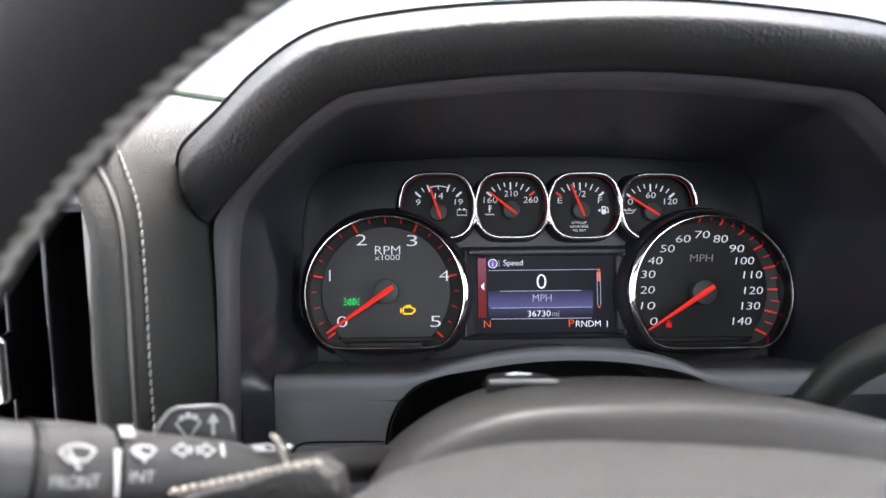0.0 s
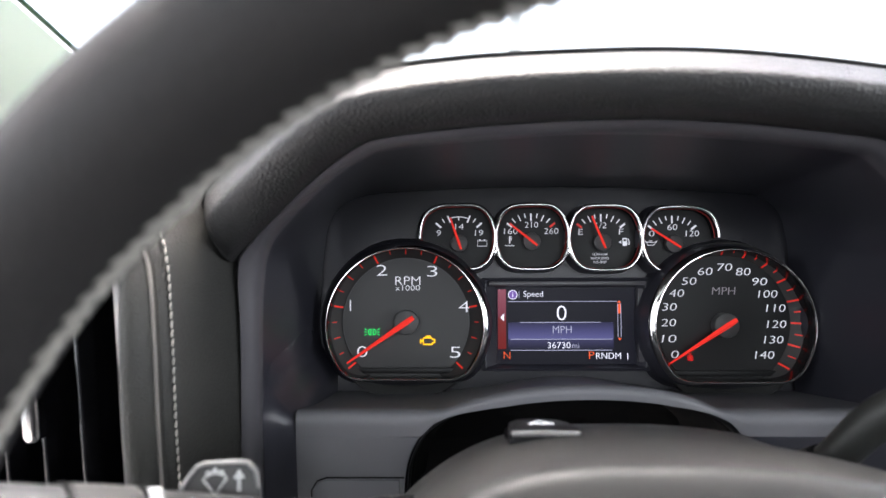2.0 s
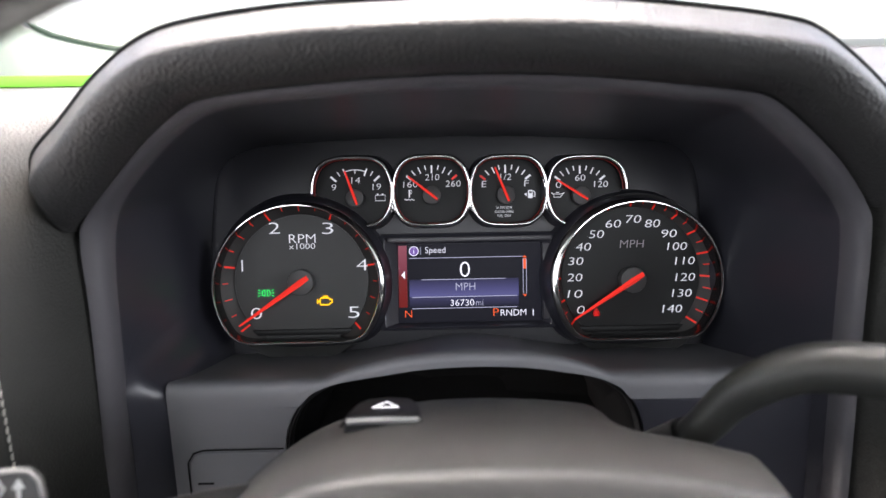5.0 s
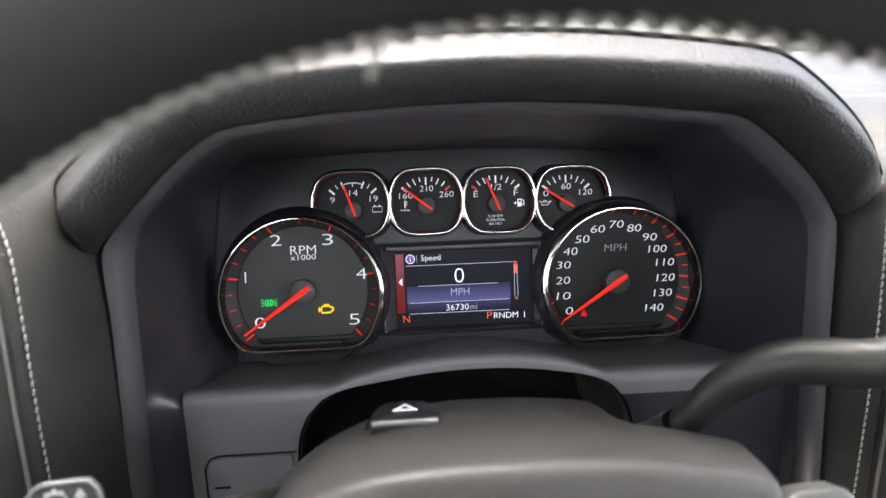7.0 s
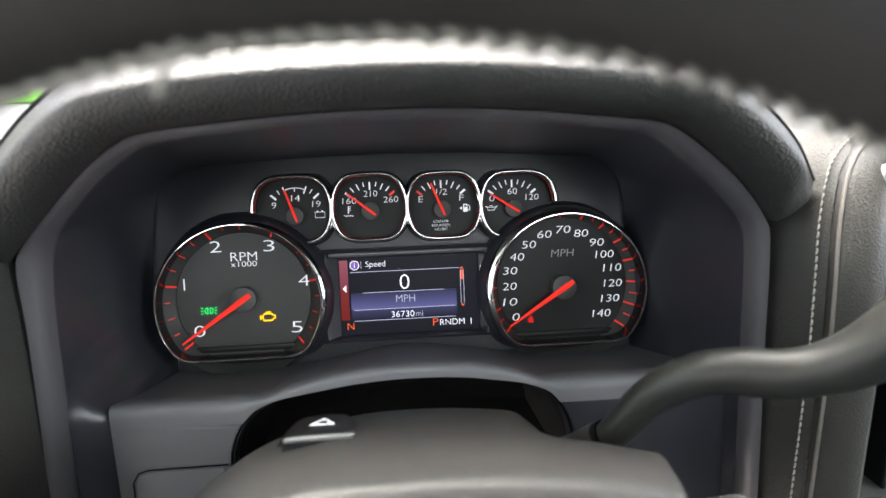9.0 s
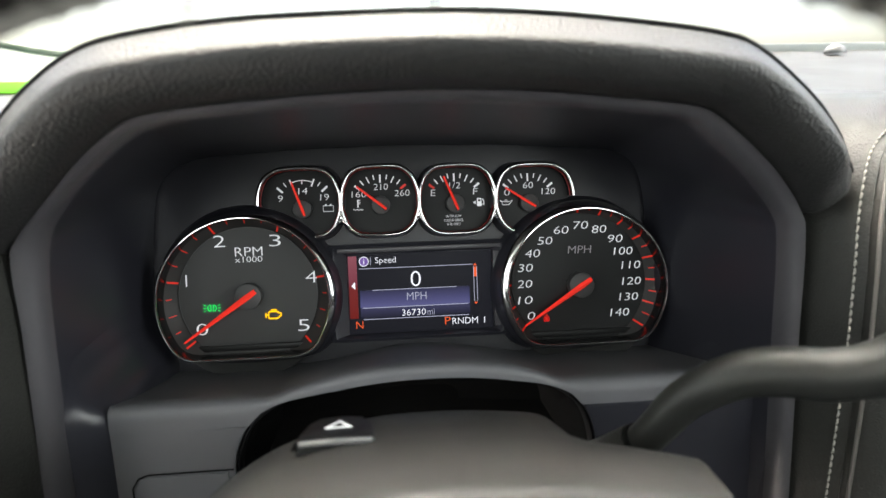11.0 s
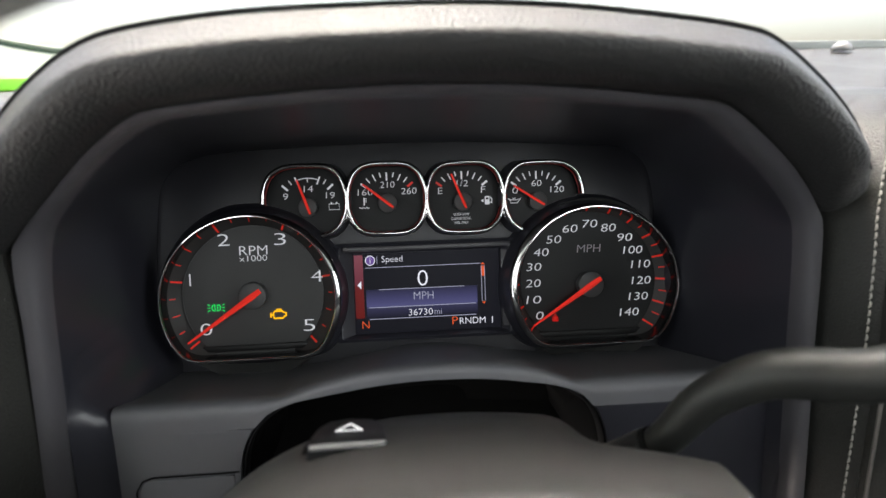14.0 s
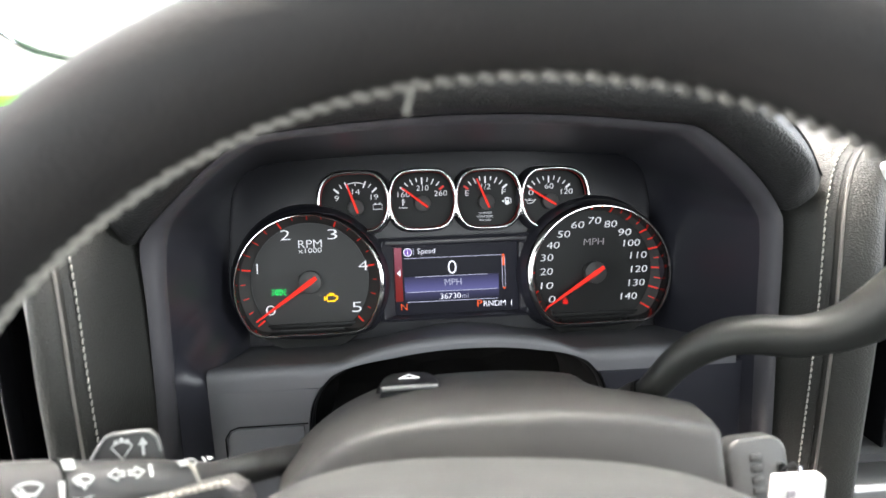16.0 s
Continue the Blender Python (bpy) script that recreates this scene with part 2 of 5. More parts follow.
def tube(name, path, radius, mat, parent=None, label="", sides=16, flat=1.0, caps=True, ends=True):
    """A round bar along a path; radius is a number or one for each point."""
    path = [Vector(p) for p in path]
    rs = radius if isinstance(radius, (list, tuple)) else [radius] * len(path)
    rings, side = [], None
    for i, p in enumerate(path):
        d = (path[min(i + 1, len(path) - 1)] - path[max(i - 1, 0)]).normalized()
        if side is None:
            side = d.cross(Vector((0, 0, 1)) if abs(d.z) < 0.9 else Vector((0, 1, 0))).normalized()
        side = (side - d * side.dot(d)).normalized()
        up = d.cross(side)
        rings.append([p + rs[i] * (math.cos(a) * side + flat * math.sin(a) * up) for a in [2 * math.pi * k / sides for k in range(sides)]])
    return loft(name, rings, mat, parent, label, closed=True, caps=caps)


def prism(name, outline, y0, y1, mat, parent=None, label="", bevel=0.0, segments=2):
    """A plate with an outline in x and z, from y0 (front) to y1 (back)."""
    bm = bmesh.new()
    vs = [bm.verts.new((x, y0, z)) for x, z in outline]
    fc = bm.faces.new(vs)
    ext = bmesh.ops.extrude_face_region(bm, geom=[fc])
    moved = [v for v in ext["geom"] if isinstance(v, bmesh.types.BMVert)]
    bmesh.ops.translate(bm, verts=moved, vec=(0, y1 - y0, 0))
    if bevel:
        bmesh.ops.bevel(bm, geom=[e for e in bm.edges if abs(e.verts[0].co.y - y0) < 1e-7 and abs(e.verts[1].co.y - y0) < 1e-7],
                        offset=bevel, segments=segments, profile=0.5, affect="EDGES")
    return part(name, bm, mat, parent, label)


def box(name, lo, hi, mat, parent=None, label="", bevel=0.0, segments=2):
    bm = bmesh.new()
    bmesh.ops.create_cube(bm, size=1)
    for v in bm.verts:
        v.co = Vector([lo[i] + (v.co[i] + 0.5) * (hi[i] - lo[i]) for i in range(3)])
    if bevel:
        bmesh.ops.bevel(bm, geom=bm.edges[:], offset=bevel, segments=segments, profile=0.5, affect="EDGES")
    return part(name, bm, mat, parent, label)


def rounded(x0, x1, z0, z1, r, seg=5):
    out = []
    for cx, cz, a0 in ((x1 - r, z1 - r, 0), (x0 + r, z1 - r, 90), (x0 + r, z0 + r, 180), (x1 - r, z0 + r, 270)):
        for k in range(seg + 1):
            a = radians(a0 + 90 * k / seg)
            out.append((cx + r * math.cos(a), cz + r * math.sin(a)))
    return out


def text(name, words, x, z, height, y, mat, parent, width=None, shear=0.0, depth=0.0003, label="", m=None):
    """Flat lettering in the x-z plane, centred on x, z, with its height and, if given, its width in metres."""
    cu = bpy.data.curves.new("lettering", "FONT")
    cu.body, cu.shear, cu.extrude, cu.resolution_u, cu.offset = words, shear, 0.02, 3, -0.014
    ob = bpy.data.objects.new("lettering", cu)
    scene.collection.objects.link(ob)
    me = bpy.data.meshes.new_from_object(ob.evaluated_get(bpy.context.evaluated_depsgraph_get()))
    bpy.data.objects.remove(ob)
    bpy.data.curves.remove(cu)
    co = np.array([v.co[:] for v in me.vertices])
    lo, hi = co.min(0), co.max(0)
    sz = height / (hi[1] - lo[1])
    sx = width / (hi[0] - lo[0]) if width else sz
    for v in me.vertices:
        p = Vector((x + (v.co.x - (lo[0] + hi[0]) / 2) * sx, y - (depth if v.co.z > 0 else 0), z + (v.co.y - (lo[1] + hi[1]) / 2) * sz))
        v.co = m @ p if m else p
    bm = bmesh.new()
    bm.from_mesh(me)
    bmesh.ops.remove_doubles(bm, verts=bm.verts, dist=1e-7)
    bm.to_mesh(me)
    bm.free()
    me.materials.clear()
    me.materials.append(mat)
    me.name = name
    t = new(name, me)
    t.parent = parent
    if label:
        t["label"] = label
    return t


def strip(name, pts, w, y, mat, parent, depth=0.0003, closed=False, m=None):
    """A thin printed line of width w along points in the x-z plane."""
    n = len(pts)
    verts, faces = [], []
    for i, (x, z) in enumerate(pts):
        a = pts[(i - 1) % n] if closed or i else pts[i]
        b = pts[(i + 1) % n] if closed or i < n - 1 else pts[i]
        d = Vector((b[0] - a[0], b[1] - a[1])).normalized()
        nx, nz = -d.y * w / 2, d.x * w / 2
        for yy in (y - depth, y):
            verts += [Vector((x + nx, yy, z + nz)), Vector((x - nx, yy, z - nz))]
    for i in range(n if closed else n - 1):
        a, b = i * 4, ((i + 1) % n) * 4
        faces += [(a, a + 1, b + 1, b), (a + 2, a, b, b + 2), (a + 1, a + 3, b + 3, b + 1)]
    if m:
        verts = [m @ v for v in verts]
    return from_data(name, verts, faces, mat, parent, smooth=False)


def plate(name, pts, y, mat, parent, depth=0.0003, m=None):
    """A small flat printed shape in the x-z plane."""
    n = len(pts)
    verts = [Vector((x, y - depth, z)) for x, z in pts] + [Vector((x, y, z)) for x, z in pts]
    faces = [tuple(range(n))] + [(i, (i + 1) % n, (i + 1) % n + n, i + n) for i in range(n)]
    if m:
        verts = [m @ v for v in verts]
    return from_data(name, verts, faces, mat, parent, smooth=False)


def disc(cx, cz, r, n=40, a0=0.0, a1=360.0):
    full = abs(a1 - a0 - 360) < 1e-6
    return [(cx + r * math.cos(radians(a0 + (a1 - a0) * k / (n if full else n - 1))), cz + r * math.sin(radians(a0 + (a1 - a0) * k / (n if full else n - 1)))) for k in range(n)]


def wall(name, outline_a, ya, outline_b, yb, mat, parent, label=""):
    """A band between two closed outlines of the same count."""
    return loft(name, [[(x, ya, z) for x, z in outline_a], [(x, yb, z) for x, z in outline_b]], mat, parent, label, closed=True)


def ring(name, outline, y, r, mat, parent, label="", closed=True, flat=1.0):
    """A rounded rim along an outline in the x-z plane."""
    pts = [Vector((x, y, z)) for x, z in outline]
    n, rings = len(pts), []
    for i, p in enumerate(pts):
        a = pts[(i - 1) % n] if closed or i else p
        b = pts[(i + 1) % n] if closed or i < n - 1 else p
        d = (b - a).normalized()
        out = d.cross(Vector((0, 1, 0)))
        rings.append([p + r * (math.cos(t) * out + flat * math.sin(t) * Vector((0, 1, 0))) for t in [2 * math.pi * k / 10 for k in range(10)]])
    if closed:
        rings.append(rings[0])
    return loft(name, rings, mat, parent, label, closed=True, caps=not closed)


# ---- the instrument cluster, in its own leaning frame: face at y = 0 ----
CLUSTER = pose(0, 0, 1.30, -10, 0, 0)
cluster = empty("instrument_cluster", CLUSTER, label="black instrument cluster with chrome-ringed gauges and a lit display", category="instrument cluster")


def dee(cx, cz, r, low, corner, n=64):
    """A circle cut flat at the bottom with rounded corners."""
    half = math.sqrt(max(1e-9, r * r - low * low))
    a = math.degrees(math.atan2(-low, half))
    pts = disc(cx, cz, r, n, a + corner, 180 - a - corner)
    left, right = pts[-1], pts[0]
    k = r * math.sin(radians(corner)) * 1.3
    for u in (0.25, 0.5, 0.75, 1.0):
        q0, q1, q2 = Vector(left), Vector((cx - half, cz - low)), Vector((cx - half + k, cz - low))
        pts.append(tuple(q0.lerp(q1, u).lerp(q1.lerp(q2, u), u)))
    for u in (0.25, 0.5, 0.75):
        pts.append((cx - half + k + (2 * half - 2 * k) * u, cz - low))
    for u in (0.0, 0.25, 0.5, 0.75):
        q0, q1, q2 = Vector((cx + half - k, cz - low)), Vector((cx + half, cz - low)), Vector(right)
        pts.append(tuple(q0.lerp(q1, u).lerp(q1.lerp(q2, u), u)))
    return pts


def scaled(pts, cx, cz, k, dz=0.0):
    return [(cx + (x - cx) * k, cz + (z - cz) * k + dz) for x, z in pts]


def needle(parent, hx, hz, tx, tz, tail, y, w0=0.0036, w1=0.0011, cap=0.0078):
    d = Vector((tx - hx, tz - hz))
    L = d.length
    d /= L
    nrm = Vector((-d.y, d.x))
    h = Vector((hx, hz))
    bm = bmesh.new()
    low, top = [], []
    for s, w in ((-tail, w0 * 0.8), (0, w0), (L * 0.5, (w0 + w1) / 2), (L, w1)):
        for sg in (1, -1):
            p = h + d * s + nrm * sg * w / 2
            low.append(bm.verts.new((p.x, y, p.y)))
        p = h + d * s
        top.append(bm.verts.new((p.x, y - 0.0013, p.y)))
    for i in range(3):
        a, b, c, e = low[2 * i], low[2 * i + 1], low[2 * i + 2], low[2 * i + 3]
        bm.faces.new((a, top[i], top[i + 1], c))
        bm.faces.new((top[i], b, e, top[i + 1]))
        bm.faces.new((a, c, e, b))
    bm.faces.new((low[0], low[1], top[0]))
    bm.faces.new((low[6], top[3], low[7]))
    prism("needle_cap", disc(hx, hz, cap, 36), y + 0.0006, 0.0, HUB_CAP, parent, "round dark grey needle cap", bevel=0.0006)
    part("needle", bm, NEEDLE, parent, "bright red pointer")


def tick(parent, cx, cz, a, r0, r1, w, mat, y=-0.0002, lift=0.0):
    c, s = math.cos(radians(a)), math.sin(radians(a))
    verts = []
    for r, yy in ((r0, y), (r1, y - lift)):
        for sg in (1, -1):
            verts.append((cx + r * c - sg * s * w / 2, yy - 0.0004, cz + r * s + sg * c * w / 2))
    return from_data("tick", verts, [(0, 1, 3, 2)], mat, parent, smooth=False)


def big_gauge(name, cx, cz, ring_x, ring_r, low, squash, tick_r, facing, wide, label):
    dial = prism(name, disc(cx, cz, tick_r * 0.87, 72), 0.0, 0.0035, DIAL_GREY if name == "tachometer" else DIAL, cluster, label)
    prism("dial_backing", disc(cx, cz, ring_r * 1.06, 60), 0.0012, 0.006, DIAL, dial)
    cone_in, cone_out = disc(cx, cz, tick_r * 0.872, 72), disc(cx, cz, tick_r * 1.04, 72)
    wall("tick_ring", cone_in, 0.0008, cone_out, -0.0080, DIAL_GREY, dial, "sloping dark ring under the ticks")
    rz = cz - 0.0015
    rim = [(x, rz + (z - rz) * squash) for x, z in dee(ring_x, rz, ring_r, low, 9)]
    wall("well_wall", scaled(rim, ring_x, rz, 0.985), -0.0185, scaled(rim, ring_x, rz, 1.0), -0.001, GLOSS_BLACK, dial)
    ring("chrome_ring", rim, -0.0195, 0.00062, CHROME, dial, "thin polished chrome lip", flat=1.4)
    wall("inner_sleeve", scaled(rim, ring_x, rz, 0.988), -0.019, scaled(rim, ring_x, rz, 0.99), -0.0150, CHROME, dial, "bright sleeve inside the lip")
    # the chrome widens into a crescent on the side that faces the display
    spread = []
    for x, z in rim:
        d = Vector((x - ring_x, z - rz)).normalized()
        spread.append((x, z, d, wide * max(0.0, d.x * facing * 0.94 + d.y * 0.34 - 0.12) ** 0.55))
    rows = [[(x + d.x * w * k, y + w * sink, z + d.y * w * k) for x, z, d, w in spread] for k, y, sink in ((0.02, -0.0200, 0.0), (0.35, -0.0199, 0.07), (0.65, -0.0198, 0.18), (0.88, -0.0197, 0.32), (1.0, -0.0196, 0.46))]
    loft("chrome_crescent", rows, CHROME, dial, "polished chrome flank of the ring", closed=True)
    rows = [[(x + d.x * (w * 0.99 + g * (1.2 - 0.75 * w / wide)), y + w * 0.46 * h, z + d.y * (w * 0.99 + g * (1.2 - 0.75 * w / wide))) for x, z, d, w in spread] for g, y, h in ((0.0, -0.0190, 1.0), (0.0012, -0.0176, 1.0), (0.0026, -0.0062, 0.0), (0.0040, -0.0040, 0.0), (0.0056, 0.0005, 0.0), (0.0072, 0.008, 0.0))]
    loft("pod", rows, TUNNEL, dial, "black gauge pod", closed=True)
    return dial


TX, TZ, SX, SZ = -0.1030, -0.0002, 0.0985, -0.0012
tach = big_gauge("tachometer", TX, TZ, TX + 0.0007, 0.0482, 0.0332, 0.985, 0.0468, 1, 0.0036, "grey tachometer dial with white figures")
speedo = big_gauge("speedometer", SX, SZ, SX, 0.0486, 0.0350, 0.966, 0.0488, -1, 0.0042, "black speedometer dial with white figures")
# light outline round the grey tachometer disc and its flat foot
strip("outline", disc(TX, TZ, 0.0404, 60, -38, 218), 0.0004, -0.0002, HUB_CAP, tach)
box("foot_step", (TX - 0.034, -0.0012, TZ - 0.0330), (TX + 0.034, 0.0, TZ - 0.0292), DIAL, tach, "dark step under the dial", bevel=0.0008)
box("foot_step", (SX - 0.036, -0.0012, SZ - 0.0340), (SX + 0.036, 0.0, SZ - 0.0302), DIAL, speedo, "dark step under the dial", bevel=0.0008)
for i in range(21):
    a = 219 - i * (258 / 20)
    r0 = 0.0412 if i % 4 == 0 else (0.0428 if i % 2 == 0 else 0.0437)
    tick(tach, TX, TZ, a, r0, 0.0462, 0.0011 if i % 4 == 0 else 0.0006, RED_INK, 0.0006 - 1.114 * (r0 - 0.0408), 1.114 * (0.0462 - r0))
for i in range(29):
    a = 217 - i * (254 / 28)
    r0 = 0.0428 if i % 2 == 0 else 0.0446
    tick(speedo, SX, SZ, a, r0, 0.0480, 0.0011 if i % 2 == 0 else 0.0007, RED_INK, 0.0006 - 1.073 * (r0 - 0.04255), 1.073 * (0.0480 - r0))
for s, x, z in (("0", -130.9, -19.3), ("1", -138.6, 10.0), ("2", -118.5, 32.5), ("3", -86.2, 31.8), ("4", -65.9, 9.2), ("5", -71.6, -19.8)):
    text("numeral", s, x / 1000, z / 1000, 0.0069, -0.0004, WHITE_INK, tach, width=None if s == "1" else 0.0067)
text("lettering", "RPM", -0.1018, 0.0258, 0.0053, -0.0004, WHITE_INK, tach, width=0.0160)
text("lettering", "x1000", -0.1020, 0.0212, 0.0034, -0.0004, WHITE_INK, tach, width=0.0158)
SPEEDS = [(67.6, -21.3), (64.0, -11.4), (64.0, -1.3), (64.7, 8.7), (69.5, 17.4), (77.5, 25.0), (87.9, 31.2), (100.4, 33.8), (112.0, 30.9),
          (122.3, 24.6), (127.1, 16.7), (131.9, 7.7), (132.1, -2.4), (130.0, -12.2), (124.0, -21.8)]
for i, (x, z) in enumerate(SPEEDS):
    s = str(i * 10)
    text("numeral", s, x / 1000, z / 1000, 0.0047, -0.0004, WHITE_INK, speedo, width=0.0047 if s == "0" else 0.0093 if len(s) == 2 else 0.0122, shear=0.12)
text("lettering", "MPH", 0.0993, 0.0187, 0.0046, -0.0004, GREY_INK, speedo, width=0.0150, shear=0.1)
needle(tach, -0.1025, -0.0005, -0.1395, -0.0258, 0.0055, -0.0075)
needle(speedo, 0.0985, -0.0030, 0.0622, -0.0262, 0.0068, -0.0075)


# four small gauges
def small_outline(cx, cz, k=1.0, wide=0.0):
    base = [(12.2, 20.4), (19.4, 14.8), (22.9, 5), (22.9, -5), (19.4, -14.8), (12.2, -20.4), (-12.2, -20.4), (-19.4, -14.8), (-22.9 - wide, -5), (-22.9 - wide, 5), (-19.4 - wide, 14.8), (-12.2, 20.4)]
    p = [Vector(q) for q in base]
    for c in (0.2, 0.22, 0.25):
        p = [q for a, b in zip(p, p[1:] + p[:1]) for q in (a.lerp(b, c), a.lerp(b, 1 - c))]
    return [(cx + q.x * k / 1000, cz + q.y * k / 1000) for q in p]


def clear_of(pts):
    """The stretch of an outline that no large pod covers."""
    keep = [math.hypot(x - TX, z - TZ) > 0.0520 and math.hypot(x - SX, z - SZ) > 0.0530 for x, z in pts]
    if all(keep):
        return pts, True
    n = len(pts)
    start = next(i for i in range(n) if keep[i] and not keep[i - 1])
    out = []
    for j in range(n):
        if not keep[(start + j) % n]:
            break
        out.append(pts[(start + j) % n])
    return out, False


def small_gauge(name, cx, cz, label, wide=0.0, mirror=1):
    o = small_outline(0, 0, 1.0, wide)
    o = [(cx + mirror * x, cz + z) for x, z in o]
    if mirror < 0:
        o = o[::-1]
    dial = prism(name, scaled(o, cx, cz, 0.96), 0.0016, 0.006, DIAL, cluster, label)
    pts, full = clear_of(o)
    ring("chrome_ring", pts, -0.0085, 0.00125, CHROME, dial, "polished chrome trim ring", closed=full, flat=0.8)
    pts, full = clear_of(scaled(o, cx, cz, 0.955))
    ring("inner_rim", pts, -0.0040, 0.00035, RED_RIM, dial, "thin inner rim with its red glow put into the colour", closed=full)
    if not full:
        o2 = [(x, z) for x, z in clear_of(o)[0]]
        loft("well_wall", [[(x, y, z) for x, z in scaled(o2, cx, cz, k)] for k, y in ((0.98, -0.0085), (0.95, 0.0016))], GLOSS_BLACK, dial)
        loft("pod", [[(x, y, z) for x, z in scaled(o2, cx, cz, k)] for k, y in ((1.0, -0.0075), (1.07, -0.0065), (1.14, 0.008))], TUNNEL, dial)
    else:
        wall("well_wall", scaled(o, cx, cz, 0.98), -0.0085, scaled(o, cx, cz, 0.95), 0.0016, GLOSS_BLACK, dial)
        loft("pod", [[(x, y, z) for x, z in scaled(o, cx, cz, k)] for k, y in ((1.0, -0.0075), (1.03, -0.0070), (1.12, 0.008))], TUNNEL, dial, closed=True)
    return dial


HUBS = [(-0.0690, 0.0496), (-0.0225, 0.0506), (0.0224, 0.0500), (0.0680, 0.0487)]
for (xa, za), (xb, zb) in zip(HUBS, HUBS[1:]):
    mx, mz = (xa + xb) / 2, (za + zb) / 2
    for s in (1, -1):
        web = [(mx, mz + s * 0.0020), (mx - 0.0021, mz + s * 0.0112), (mx - 0.0008, mz + s * 0.0092), (mx, mz + s * 0.0086), (mx + 0.0008, mz + s * 0.0092), (mx + 0.0021, mz + s * 0.0112)]
        prism("chrome_web", web[::s], -0.0092, -0.0070, CHROME, cluster, "chrome web between two rings", bevel=0.0004)
GC = [(-0.0692, 0.0532), (-0.0228, 0.0532), (0.0233, 0.0525), (0.0695, 0.0515)]
volt = small_gauge("voltmeter", *GC[0], "small black battery gauge with white figures", wide=1.8)
temp = small_gauge("temperature_gauge", *GC[1], "small black coolant gauge with white figures")
fuel = small_gauge("fuel_gauge", *GC[2], "small black fuel gauge with white marks")
oil = small_gauge("oil_gauge", *GC[3], "small black oil pressure gauge with white figures", wide=1.8, mirror=-1)
FY = 0.0014
for g, (hx, hz), s0, s1, s2 in ((volt, HUBS[0], "9", "14", "19"), (temp, HUBS[1], "160", "210", "260"), (fuel, HUBS[2], "E", "1/2", "F"), (oil, HUBS[3], "0", "60", "120")):
    dx = 0.0134
    w = {"9": 0.0028, "14": 0.0054, "19": 0.0052, "160": 0.0088, "210": 0.0086, "260": 0.0092, "E": 0.0029, "1/2": 0.0068, "F": 0.0029, "0": 0.0034, "60": 0.0062, "120": 0.0085}
    text("numeral", s0, hx - dx * 0.97, hz + 0.0069, 0.0037, FY, WHITE_INK, g, width=w[s0], shear=0.05)
    text("numeral", s1, hx + 0.0003, hz + 0.0110, 0.0037, FY, WHITE_INK, g, width=w[s1], shear=0.05)
    text("numeral", s2, hx + dx * 0.97, hz + 0.0069, 0.0037, FY, WHITE_INK, g, width=w[s2], shear=0.05)
    if g is volt:
        for a in (138, 42):
            tick(g, hx, hz, a, 0.0154, 0.0200, 0.0012, WHITE_INK, FY)
        for a in (124, 56):
            tick(g, hx, hz, a, 0.0164, 0.0194, 0.0006, WHITE_INK, FY)
        strip("scale_arc", disc(hx, hz + 0.0010, 0.0163, 16, 68, 112), 0.0005, FY, WHITE_INK, g)
        for a in (112, 68):
            tick(g, hx, hz, a, 0.0146, 0.0194, 0.0009, WHITE_INK, FY)
        tick(g, hx, hz, 90, 0.0150, 0.0172, 0.0005, WHITE_INK, FY)
    else:
        for i in range(9):
            a = 142 - i * 13
            ends, mid = i in (0, 8), i == 4
            red = (g is temp and i == 8) or (g is fuel and i == 0)
            tick(g, hx, hz, a, 0.0154 if ends else 0.0134 if mid else 0.0148 if i % 2 == 0 else 0.0158, 0.0183 + 0.0016 * abs(math.cos(radians(a))), 0.0013 if ends else 0.0010 if mid else 0.0007, RED_INK if red else WHITE_INK, FY)
needle(volt, *HUBS[0], -0.0746, 0.0658, 0.0042, -0.0048, 0.0017, 0.0011, 0.0055)
needle(temp, *HUBS[1], -0.0368, 0.0620, 0.0042, -0.0048, 0.0017, 0.0011, 0.0055)
needle(fuel, *HUBS[2], 0.0156, 0.0665, 0.0042, -0.0048, 0.0017, 0.0011, 0.0055)
needle(oil, *HUBS[3], 0.0530, 0.0584, 0.0042, -0.0048, 0.0017, 0.0011, 0.0055)
# gauge symbols
bx, bz = -0.0540, 0.0497
strip("battery_symbol", [(bx - 0.003, bz - 0.0018), (bx + 0.003, bz - 0.0018), (bx + 0.003, bz + 0.0016), (bx - 0.003, bz + 0.0016)], 0.0004, FY, WHITE_INK, volt, closed=True)
strip("battery_symbol", [(bx - 0.002, bz + 0.0022), (bx - 0.001, bz + 0.0022)], 0.0008, FY, WHITE_INK, volt)
strip("battery_symbol", [(bx + 0.001, bz + 0.0022), (bx + 0.002, bz + 0.0022)], 0.0008, FY, WHITE_INK, volt)
tx, tz = -0.0363, 0.0506
strip("coolant_symbol", [(tx, tz - 0.001), (tx, tz + 0.0036)], 0.0007, FY, WHITE_INK, temp)
for k in range(3):
    strip("coolant_symbol", [(tx, tz + 0.0012 + k * 0.001), (tx + 0.0015, tz + 0.0012 + k * 0.001)], 0.0004, FY, WHITE_INK, temp)
strip("coolant_symbol", [(tx - 0.003 + 0.0005 * k, tz - 0.0024 + 0.0004 * math.sin(k * 1.6)) for k in range(13)], 0.0004, FY, WHITE_INK, temp)
px, pz = 0.0378, 0.0502
plate("pump_symbol", rounded(px - 0.0016, px + 0.0012, pz - 0.0024, pz + 0.0026, 0.0004, 2), FY, WHITE_INK, fuel)
plate("pump_symbol", rounded(px - 0.0010, px + 0.0006, pz + 0.0006, pz + 0.0018, 0.0002, 2), FY - 0.0003, DIAL, fuel)
